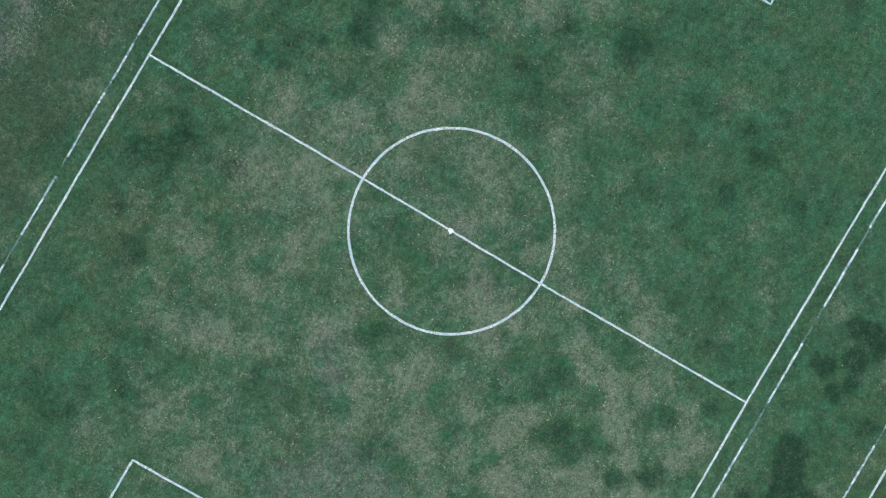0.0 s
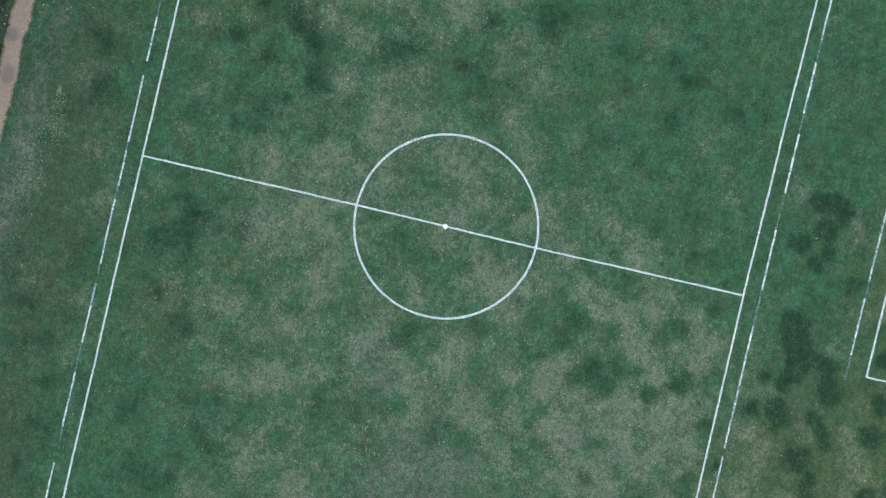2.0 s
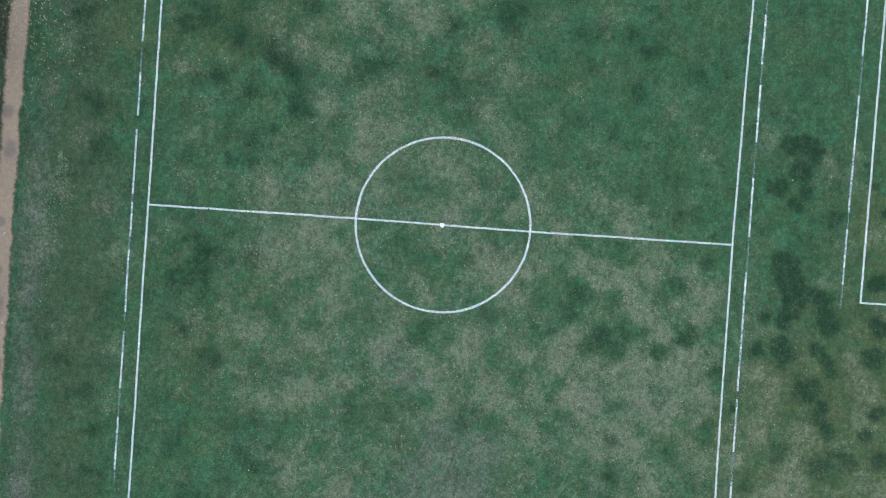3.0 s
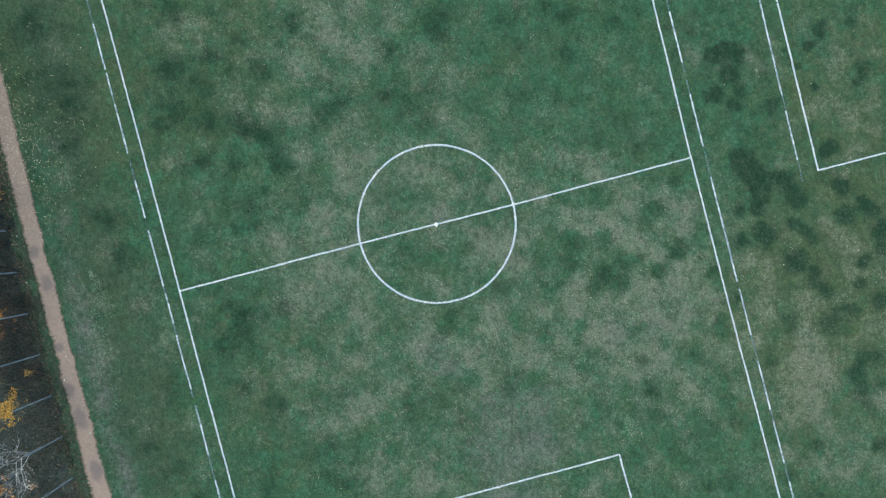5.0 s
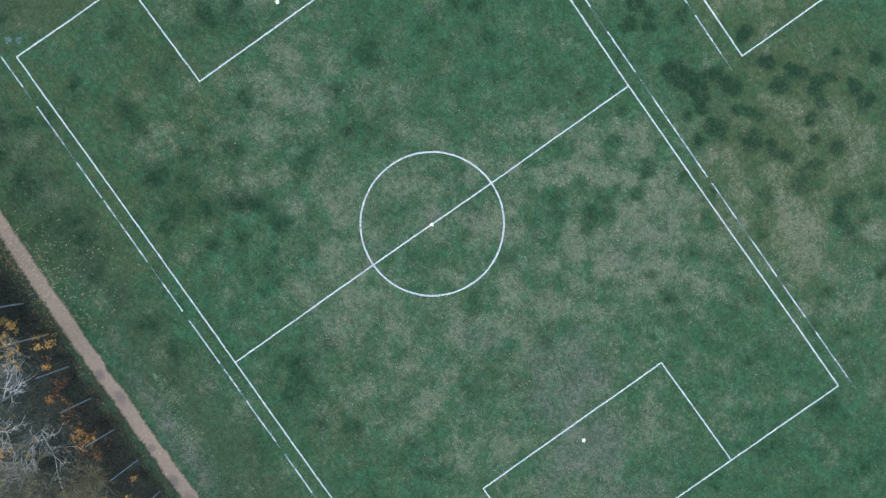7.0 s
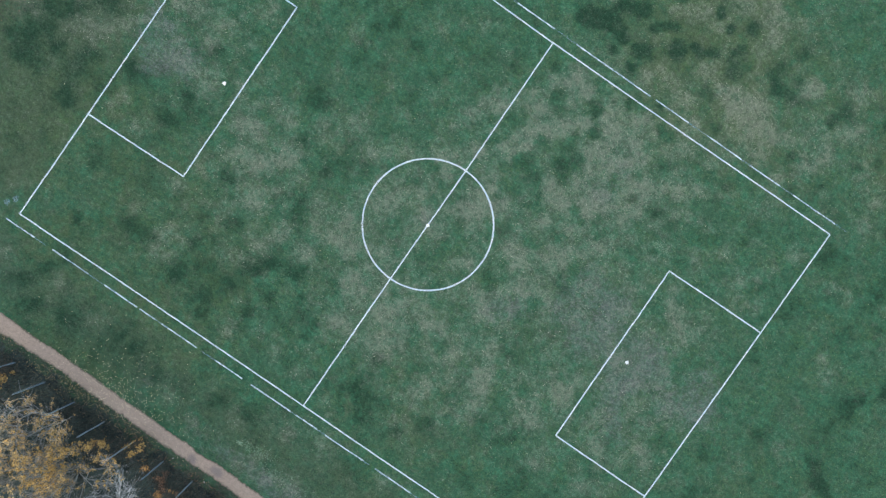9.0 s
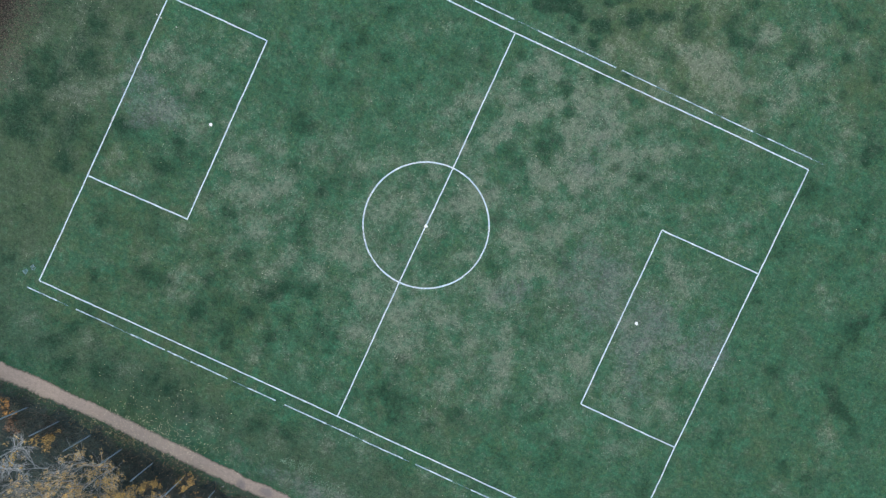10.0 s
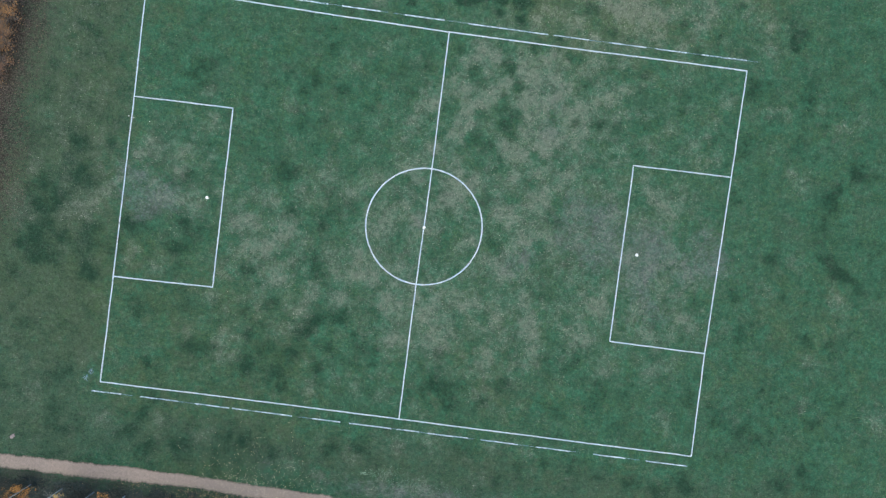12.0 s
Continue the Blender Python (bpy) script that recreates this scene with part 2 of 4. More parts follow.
# ---- the field: where the turf is dry, lush, bare or under leaves; east, north and reach of each patch ----
CLUMP_PITCH = [
    (3.0, 15.1, 0.6), (3.2, 14.3, 0.5), (6.1, 16.0, 0.5), (6.3, 15.4, 0.3), (7.3, 14.5, 0.5), (5.9, 13.3, 0.4), (6.2, 11.7, 0.7), (7.3, 11.3, 0.6),
    (5.9, 10.3, 0.7), (7.0, 9.6, 0.6), (3.9, 11.1, 0.5), (3.6, 9.2, 0.7), (4.8, 8.0, 0.8), (0.6, 11.4, 0.5), (2.4, 7.7, 0.5), (-1.5, 15.1, 0.5),
    (-1.9, 16.2, 0.5), (-3.5, 14.1, 0.6), (-2.7, 14.4, 0.5), (-2.7, 12.1, 0.7), (1.5, 17.1, 0.4), (11.6, 17.7, 0.3), (8.0, 18.1, 0.3), (13.5, 15.3, 0.5),
    (15.5, 16.9, 0.5), (15.1, 11.8, 0.7), (16.7, 11.5, 0.5), (16.8, 8.9, 0.3), (10.5, 12.0, 0.4), (12.2, 13.3, 0.4), (12.7, 11.5, 0.4), (11.5, 8.5, 0.5),
    (3.0, 15.1, 0.5),
]
CLUMP_PITCH_MORE = [
    (0.4, 11.3, 0.4), (1.1, 11.5, 0.3), (4.0, 11.1, 0.5), (3.3, 8.5, 0.5), (3.6, 9.4, 0.4), (4.3, 6.6, 0.6), (5.1, 8.4, 0.6), (7.1, 14.5, 0.5),
    (5.8, 12.3, 0.5), (5.8, 13.2, 0.4), (7.0, 11.6, 0.5), (6.5, 10.5, 0.5), (-1.4, 15.0, 0.5), (1.1, 17.0, 0.5), (5.8, 16.2, 0.5), (2.9, 18.6, 0.4),
    (5.2, 18.0, 0.4), (11.1, 17.8, 0.2), (9.3, 5.4, 0.5), (7.8, 3.9, 0.5), (9.5, 8.1, 0.5), (10.9, 11.6, 0.4),
]
LUSH_CENTRE = [
    (-1.9, 4.2, 0.5), (-2.3, 3.1, 0.6), (1.2, 3.3, 0.5), (1.9, 2.0, 0.5), (0.7, 5.1, 0.4), (9.2, 5.5, 0.3), (8.0, 3.9, 0.5), (9.2, 3.5, 0.4),
    (5.4, 3.5, 0.5), (5.6, 6.2, 0.5), (12.2, 3.4, 0.5), (11.5, 2.5, 0.6), (12.6, 2.1, 0.4), (6.6, -1.1, 0.7), (7.7, -1.8, 0.5), (1.7, -1.2, 0.7),
    (0.8, -2.1, 0.5), (-1.3, -2.7, 0.6), (1.5, -3.4, 0.5), (11.7, -1.5, 0.7), (13.7, -1.8, 0.6), (15.3, -2.1, 0.5), (11.7, -3.2, 0.5), (16.3, 6.6, 0.5),
    (16.2, 1.5, 0.4),
]
LUSH_NORTH_WEST = [
    (-22.9, 11.4, 0.8), (-21.7, 12.1, 0.6), (-23.5, 6.1, 0.6), (-20.7, 4.6, 0.4), (-10.5, 15.2, 0.5), (-11.5, 12.7, 0.6), (-12.9, 10.9, 0.6), (-11.7, 8.2, 0.6),
    (-10.4, 8.6, 0.5), (-15.2, 6.6, 0.7), (-9.3, 12.0, 0.6), (-5.0, 13.9, 0.5), (-25.6, 13.9, 0.4), (-13.7, 3.1, 0.8), (-12.5, 3.8, 0.5), (-8.1, 0.7, 1.1),
    (-9.5, -0.6, 0.7), (-12.3, 0.4, 0.6), (-10.4, -4.4, 0.8), (-9.5, -5.4, 0.7), (-12.8, -4.2, 0.6), (-22.5, 2.0, 0.6), (-22.0, -1.9, 0.8), (-20.8, -3.1, 0.8),
    (-22.3, -4.4, 0.8), (-17.9, -5.6, 0.5), (-15.8, -5.6, 0.5), (-3.0, -1.6, 0.4),
]
LUSH_SOUTH_WEST = [
    (-20.2, -9.9, 0.7), (-19.2, -14.1, 0.6), (-20.6, -13.7, 0.5), (-18.2, -13.4, 0.4), (-15.8, -9.9, 0.6), (-13.2, -9.0, 0.7), (-9.8, -10.7, 0.8), (-8.9, -9.6, 0.7),
    (-6.8, -9.3, 0.7), (-7.5, -12.1, 0.7), (-5.1, -10.7, 0.6), (-10.6, -13.0, 1.0), (-13.2, -13.3, 1.0), (-14.6, -15.1, 0.8), (-11.9, -15.3, 0.7), (-8.3, -14.3, 0.7),
    (-11.2, -16.5, 0.6), (-4.9, -8.0, 0.5), (-3.8, -12.1, 0.7), (-2.7, -12.5, 0.6), (-15.0, -11.9, 0.5), (-23.1, -18.8, 0.5), (-23.2, -20.2, 0.6), (-25.8, -13.8, 0.6),
    (-24.0, -15.7, 0.6), (-25.6, -10.9, 0.5),
]
LUSH_SOUTH_EAST = [
    (3.1, -11.3, 0.7), (4.8, -10.2, 0.7), (3.5, -14.4, 1.0), (2.0, -15.2, 0.8), (5.1, -14.2, 0.5), (8.8, -13.8, 0.8), (9.9, -14.2, 0.7), (7.4, -15.8, 0.6),
    (4.3, -16.5, 0.8), (12.7, -11.1, 1.0), (15.0, -11.4, 0.8), (14.4, -15.2, 0.8), (18.1, -14.8, 0.8), (18.4, -13.1, 0.6), (15.9, -10.4, 0.5), (9.5, -11.0, 0.4),
    (11.9, -5.0, 0.7), (9.8, -9.3, 0.5), (14.4, -7.1, 0.4), (20.7, -13.9, 0.6), (21.4, -12.7, 0.7), (21.0, -9.9, 0.5), (26.7, -13.2, 0.7), (24.0, -17.9, 0.6),
    (20.6, -16.6, 0.6), (27.8, -21.2, 0.8), (25.7, -22.0, 0.7), (22.3, -21.6, 0.6), (26.5, -3.7, 0.7), (22.4, -1.8, 0.4), (23.7, -3.8, 0.4), (22.7, -6.1, 0.6),
]
LUSH_EAST_END = [
    (29.6, 16.7, 1.0), (34.3, 16.8, 0.6), (34.9, 18.3, 0.5), (36.7, 15.5, 0.3), (36.5, 14.6, 0.3), (39.9, 10.7, 0.7), (33.1, 8.0, 0.5), (38.6, 7.9, 0.6),
    (38.0, 6.8, 0.6), (39.0, 8.8, 0.4), (25.6, 6.3, 0.2), (18.9, 15.5, 0.7), (23.8, 15.7, 0.6), (22.6, 14.2, 0.5), (25.9, 11.9, 0.5), (19.9, 12.2, 0.6),
    (29.3, 11.0, 0.7), (31.0, 9.1, 0.6), (29.2, 6.2, 0.5), (41.7, 19.2, 0.5), (34.3, 13.1, 0.5), (37.8, 3.8, 0.6), (37.8, 1.9, 0.4), (37.9, 5.1, 0.4),
    (39.8, 0.5, 0.7), (40.0, 2.1, 0.5), (42.0, -0.6, 0.5), (33.3, 1.0, 0.7), (30.5, -1.3, 0.6), (29.9, -2.7, 0.6),
]
LUSH_EAST_FAR = [
    (31.4, -5.8, 0.5), (31.0, -6.6, 0.4), (35.0, -2.0, 0.4), (44.0, -0.9, 0.5), (29.5, 1.9, 0.4), (24.3, 1.7, 0.5), (37.5, -6.1, 0.6), (40.0, -6.0, 0.5),
    (35.1, -6.7, 0.6), (42.7, 4.1, 0.5), (33.8, -11.2, 0.3), (33.7, -10.1, 0.3), (32.4, -15.2, 0.5), (30.2, -18.7, 0.7), (39.0, -18.8, 0.8), (40.3, -19.7, 0.7),
    (41.9, -11.8, 0.7), (39.4, -13.8, 0.5), (37.0, -20.1, 0.6), (34.2, -16.1, 0.6), (40.9, -8.7, 0.5), (31.7, -17.5, 0.6), (30.1, -14.4, 0.6),
]
LUSH_WEST_END = [
    (-33.1, 3.7, 0.7), (-32.0, 3.1, 0.6), (-32.8, 1.1, 0.8), (-32.0, 0.6, 0.7), (-35.5, -0.8, 0.7), (-34.3, -1.5, 0.7), (-36.0, -2.5, 0.6), (-34.7, -2.6, 0.7),
    (-35.1, -7.1, 0.6), (-30.5, -5.9, 0.5), (-35.7, -5.1, 0.6), (-34.5, -4.4, 0.6), (-30.3, -8.3, 0.7), (-27.8, -6.1, 0.5), (-27.6, -3.2, 0.7), (-25.6, -2.4, 0.7),
    (-26.6, -3.3, 0.5), (-23.2, -5.0, 0.5), (-22.4, -7.0, 0.6), (-29.9, -3.8, 0.5), (-29.8, 4.1, 0.4), (-37.1, -6.3, 0.6), (-37.3, -9.0, 0.6), (-33.1, -5.2, 0.5),
]
CLUMP_NORTH = [
    (6.5, 28.1, 0.6), (6.2, 29.4, 0.4), (6.8, 29.9, 0.5), (8.3, 30.3, 0.6), (9.6, 30.0, 0.4), (8.4, 31.4, 0.4), (10.1, 32.9, 0.5), (11.5, 32.8, 0.6),
    (9.5, 32.8, 0.3), (9.3, 35.4, 0.4), (6.4, 24.6, 0.5), (7.5, 25.3, 0.5), (6.9, 22.2, 0.7), (6.1, 21.7, 0.4), (8.9, 23.9, 0.7), (10.6, 24.8, 0.5),
    (11.4, 25.6, 0.5), (9.9, 25.0, 0.3), (10.1, 28.5, 0.4), (11.6, 27.9, 0.4), (13.3, 29.1, 0.6), (13.4, 27.1, 0.4), (14.2, 26.0, 0.7), (14.0, 25.0, 0.6),
    (13.2, 26.1, 0.5), (13.1, 22.4, 0.6), (16.6, 27.0, 0.7), (18.3, 26.3, 0.6), (18.8, 27.6, 0.5), (17.7, 29.8, 0.6), (19.3, 26.1, 0.5), (14.9, 20.5, 0.6),
]
CLUMP_FAR_NORTH = [
    (1.1, 21.9, 0.8), (2.4, 22.6, 0.8), (3.1, 24.3, 0.7), (3.8, 22.6, 0.6), (4.6, 24.8, 0.6), (4.4, 20.8, 0.4), (4.7, 22.0, 0.4), (6.5, 20.5, 0.5),
    (8.3, 17.9, 0.6), (4.6, 28.1, 0.5), (11.4, 17.5, 0.2), (10.3, 18.9, 0.4), (13.3, 33.6, 0.4), (6.9, 33.0, 0.3), (-6.7, 22.5, 0.5), (-6.3, 23.4, 0.5),
    (-6.5, 21.6, 0.5), (-5.0, 22.5, 0.5), (-3.8, 21.1, 0.6), (-2.7, 22.3, 0.5), (-3.7, 23.0, 0.4), (-5.4, 28.4, 0.4), (-5.6, 26.8, 0.2), (-3.2, 31.7, 0.5),
    (-2.2, 31.1, 0.3), (-4.4, 27.3, 0.3), (-2.6, 28.1, 0.3), (-2.1, 24.9, 0.5), (1.7, 28.0, 0.5), (-6.5, 29.5, 0.5), (-6.4, 31.5, 0.4),
]
DRY_NORTH = [
    (1.9, 16.1, 0.6), (3.0, 17.9, 0.5), (3.7, 16.4, 0.6), (4.6, 13.6, 0.7), (2.4, 13.8, 0.5), (2.8, 11.2, 0.7), (2.4, 10.4, 0.5), (-0.6, 12.3, 0.6),
    (-1.0, 11.2, 0.6), (-2.1, 11.6, 0.4), (-2.6, 15.5, 0.4), (0.3, 13.5, 0.4), (1.9, 9.5, 0.5), (7.8, 16.2, 0.8), (9.1, 16.1, 0.7), (8.1, 12.7, 0.7),
    (10.4, 13.4, 0.8), (11.7, 14.6, 0.6), (9.3, 10.8, 0.7), (8.3, 9.8, 0.7), (10.4, 10.4, 0.8), (12.0, 10.6, 0.7), (12.9, 12.3, 0.6), (13.6, 11.1, 0.6),
    (6.9, 8.6, 0.7), (8.3, 8.2, 0.6), (10.1, 8.7, 0.6), (12.9, 13.7, 0.5), (-0.2, 7.6, 0.5), (10.0, 17.5, 0.6), (13.8, 17.5, 0.5), (15.8, 14.8, 0.5),
    (13.0, 9.4, 0.6),
]
DRY_HALFWAY = [
    (2.1, 9.2, 0.5), (2.7, 9.9, 0.4), (4.0, 12.0, 0.4), (4.8, 13.2, 0.5), (5.9, 14.4, 0.4), (1.2, 13.5, 0.5), (1.0, 14.6, 0.5), (2.0, 12.6, 0.5),
    (3.3, 16.5, 0.5), (4.9, 16.7, 0.4), (5.3, 10.4, 0.3), (7.2, 8.3, 0.5), (7.9, 8.2, 0.5), (8.2, 12.1, 0.5), (8.4, 13.1, 0.5), (10.5, 13.3, 0.5),
    (11.2, 12.8, 0.4), (7.4, 5.6, 0.5), (4.3, 4.5, 0.5), (2.8, 5.7, 0.3), (0.3, 7.6, 0.3), (2.5, 3.2, 0.5), (1.6, 2.8, 0.3), (-1.2, 4.5, 0.4),
    (-2.2, 9.9, 0.5), (-1.5, 10.9, 0.5), (-2.6, 8.4, 0.3), (-1.9, 12.7, 0.3), (11.0, 8.9, 0.5), (10.7, 15.6, 0.4), (8.8, 14.5, 0.3),
]
DRY_CIRCLE = [
    (-1.8, 5.3, 0.5), (1.5, 4.9, 0.5), (3.1, 4.8, 0.6), (4.2, 4.5, 0.4), (3.1, 2.4, 0.7), (3.5, 1.7, 0.5), (-0.9, 2.7, 0.4), (-3.1, 1.1, 0.8),
    (-3.5, -0.0, 0.5), (-0.3, 0.1, 0.5), (4.6, -0.8, 0.5), (5.6, -2.3, 0.5), (6.8, -2.7, 0.6), (8.0, -3.6, 0.6), (8.7, -1.4, 0.5), (6.9, 2.1, 0.6),
    (7.8, 1.7, 0.6), (9.8, 3.1, 0.5), (10.2, 4.2, 0.6), (11.1, 5.4, 0.7), (12.5, 6.6, 0.6), (10.5, 1.5, 0.6), (9.6, 0.3, 0.5), (11.7, 0.6, 0.5),
    (-2.1, -4.4, 0.5), (-1.4, -3.8, 0.4), (-0.4, -5.3, 0.4), (9.9, 6.3, 0.5), (7.8, 6.0, 0.4), (-5.1, 4.0, 0.5), (-5.3, -0.8, 0.6), (-5.8, -2.7, 0.6),
]
DRY_WEST_HALF = [
    (-11.2, 2.0, 0.8), (-15.0, 1.1, 0.7), (-13.9, 0.5, 0.6), (-9.6, 3.7, 0.7), (-7.3, 2.4, 0.5), (-6.1, 2.9, 0.5), (-5.3, -4.3, 0.7), (-5.7, -5.4, 0.5),
    (-4.2, -5.2, 0.5), (-17.6, -1.4, 0.7), (-16.3, -1.5, 0.6), (-16.8, -2.0, 0.6), (-13.5, -2.9, 0.8), (-14.4, -3.9, 0.7), (-16.0, -4.1, 0.6), (-12.5, -2.0, 0.5),
    (-13.2, -6.0, 0.8), (-17.3, 0.3, 0.4), (-21.3, -1.3, 0.6), (-22.0, 0.0, 0.6), (-19.2, 0.8, 0.4), (-23.1, 2.4, 0.5), (-15.4, -2.1, 0.4), (-6.8, 15.5, 0.3),
    (-5.5, 9.5, 0.4), (-9.0, 7.5, 0.5), (-13.5, 9.5, 0.5), (-8.0, 14.0, 0.5), (-23.2, 3.7, 0.7), (-20.6, 7.5, 0.4), (-21.4, 10.0, 0.4), (-5.4, 16.5, 0.4),
]
DRY_SOUTH = [
    (-10.7, -9.1, 0.6), (-11.3, -11.0, 0.7), (-12.9, -11.9, 0.4), (-18.8, -9.2, 0.4), (-16.1, -13.9, 0.6), (-18.5, -15.6, 0.4), (-17.5, -14.7, 0.5), (-2.2, -7.9, 0.6),
    (-2.8, -7.2, 0.5), (-1.4, -10.2, 0.6), (-2.3, -11.4, 0.6), (-4.3, -15.7, 0.5), (-9.2, -13.9, 0.3), (-7.1, -7.2, 0.5), (-2.2, -16.2, 0.4), (-8.8, -16.5, 0.6),
    (-20.7, -12.7, 0.4), (-17.5, -12.8, 0.6), (-9.2, -7.5, 0.5), (-6.6, -15.2, 0.5),
]
DRY_SOUTH_EAST = [
    (1.9, -6.6, 0.6), (1.8, -8.2, 0.6), (2.8, -9.1, 0.5), (0.8, -8.4, 0.5), (1.4, -10.7, 0.6), (2.5, -11.1, 0.4), (5.1, -6.3, 0.7), (8.1, -7.5, 0.6),
    (7.1, -11.0, 0.6), (7.4, -11.9, 0.5), (7.0, -14.8, 0.5), (11.4, -7.4, 0.7), (10.7, -8.1, 0.6), (11.7, -9.1, 0.5), (11.5, -10.2, 0.5), (11.2, -11.8, 0.4),
    (16.6, -5.5, 0.7), (17.6, -5.1, 0.5), (16.4, -8.2, 0.4), (18.7, -11.3, 0.5), (10.4, -5.5, 0.6), (-1.8, -7.0, 0.4), (0.0, -6.5, 0.4), (8.5, -16.0, 0.4),
    (1.4, -16.9, 0.4), (22.8, -10.7, 0.6), (24.8, -14.8, 0.6), (25.4, -16.1, 0.5), (26.2, -17.6, 0.4), (24.3, -10.2, 0.6),
]
DRY_EAST = [
    (17.3, 15.3, 0.5), (21.8, 12.3, 0.5), (26.0, 13.6, 0.5), (25.4, 12.1, 0.4), (26.8, 15.5, 0.5), (20.1, 10.6, 0.4), (25.2, 9.4, 0.5), (26.7, 10.1, 0.5),
    (21.9, 5.7, 0.7), (23.4, 6.5, 0.6), (20.7, 6.1, 0.5), (23.1, 4.8, 0.6), (31.0, 15.0, 0.5), (32.3, 15.7, 0.4), (35.8, 16.2, 0.5), (38.2, 14.3, 0.7),
    (40.3, 15.5, 0.6), (35.2, 8.6, 0.7), (34.0, 9.5, 0.5), (24.2, 10.9, 0.5), (20.7, -5.8, 0.5), (22.0, -7.2, 0.5), (26.2, -6.2, 0.5), (24.7, -6.9, 0.5),
    (25.3, -5.2, 0.5), (34.8, 1.4, 0.7), (33.4, -2.0, 0.7), (39.9, -1.7, 0.7), (40.9, -2.8, 0.7), (38.1, -7.9, 0.5), (38.1, -12.3, 0.6), (45.6, -13.0, 1.0),
]
DRY_NORTH_SIDE = [
    (1.8, 24.4, 0.3), (3.7, 28.5, 0.4), (10.8, 27.5, 0.5), (11.7, 28.4, 0.3), (14.1, 23.3, 0.6), (12.0, 21.5, 0.5), (11.1, 21.1, 0.5), (9.6, 21.6, 0.6),
    (8.3, 21.0, 0.5), (10.4, 31.0, 0.5), (11.0, 30.0, 0.5), (11.7, 30.6, 0.5), (13.5, 30.9, 0.6), (14.6, 30.8, 0.6), (13.7, 31.9, 0.5), (15.0, 29.2, 0.6),
    (14.7, 28.4, 0.5), (16.0, 22.7, 0.7), (16.6, 23.6, 0.4), (10.5, 34.8, 0.4), (7.9, 27.3, 0.6), (8.9, 27.7, 0.5), (6.7, 26.5, 0.5), (5.9, 31.6, 0.5),
    (8.4, 33.6, 0.4), (15.8, 31.7, 0.5), (7.4, 23.8, 0.4), (13.6, 19.7, 0.3), (11.7, 23.4, 0.6), (20.6, 27.9, 0.5), (17.3, 24.2, 0.4),
]
DRY_FAR_NORTH = [
    (-7.1, 20.1, 0.5), (-6.4, 20.4, 0.4), (-6.6, 26.0, 0.4), (-4.8, 25.9, 0.5), (-5.3, 24.6, 0.5), (-0.4, 26.0, 0.5), (-4.3, 30.4, 0.5), (-3.3, 29.5, 0.5),
    (-1.5, 28.2, 0.6), (-0.9, 29.3, 0.5), (-0.2, 30.4, 0.5), (0.5, 29.8, 0.5), (-0.6, 31.7, 0.5), (-1.7, 32.2, 0.4), (-4.0, 33.0, 0.4), (-6.3, 30.2, 0.4),
    (-6.1, 32.7, 0.5), (-7.2, 28.4, 0.5), (2.8, 29.2, 0.4), (3.8, 28.5, 0.3), (1.8, 24.7, 0.4), (-1.0, 27.3, 0.3), (1.4, 31.8, 0.4), (2.2, 30.2, 0.4),
]
DRY_WEST_END = [
    (-26.5, 4.3, 0.6), (-25.4, 4.0, 0.6), (-26.8, 3.2, 0.4), (-24.3, -0.4, 0.5), (-29.5, -0.8, 0.5), (-30.4, -1.7, 0.5), (-31.2, -3.4, 0.6), (-31.9, -1.9, 0.6),
    (-36.5, 1.7, 0.4), (-36.4, 0.6, 0.4), (-36.9, -3.6, 0.7), (-38.1, -2.2, 0.7), (-24.4, -7.0, 0.6), (-27.0, -6.3, 0.5), (-26.3, -5.4, 0.4), (-33.3, -3.4, 0.5),
    (-30.3, 1.5, 0.5), (-29.1, 0.6, 0.4),
]
DRY_FAR_EAST = [
    (14.3, 23.2, 0.7), (16.6, 23.5, 0.7), (18.4, 23.3, 0.7), (17.9, 22.0, 0.6), (23.6, 24.6, 0.7), (24.4, 23.4, 0.6), (23.7, 22.5, 0.6), (20.1, 27.9, 0.6),
    (19.4, 25.9, 0.5), (25.2, 26.5, 0.7), (24.1, 27.6, 0.5), (27.8, 24.5, 0.6), (30.1, 23.3, 0.6), (22.0, 20.3, 0.5), (19.6, 20.8, 0.5), (32.3, 23.3, 0.6),
    (27.8, 30.4, 0.5), (26.0, 29.6, 0.4), (19.9, 22.4, 0.6), (24.2, 29.8, 0.6), (18.9, 16.4, 0.6), (30.7, 20.9, 0.5),
]
CLUMP_FAR_EAST = [
    (17.3, 27.9, 0.7), (17.6, 26.1, 0.5), (20.5, 26.4, 0.5), (23.5, 27.6, 0.7), (23.0, 26.5, 0.5), (26.0, 31.8, 0.7), (27.6, 32.0, 0.6), (25.8, 29.8, 0.4),
    (25.1, 32.4, 0.6), (29.6, 30.2, 0.7), (30.6, 28.5, 0.6), (27.3, 29.1, 0.5), (31.9, 24.1, 0.7), (32.8, 22.9, 0.7), (23.5, 19.4, 0.6), (25.2, 21.8, 0.5),
    (22.0, 22.0, 0.4), (18.5, 17.3, 0.7), (32.5, 21.7, 0.5), (31.9, 26.4, 0.5), (25.0, 20.4, 0.5), (27.2, 24.7, 0.4), (28.3, 25.8, 0.4),
]
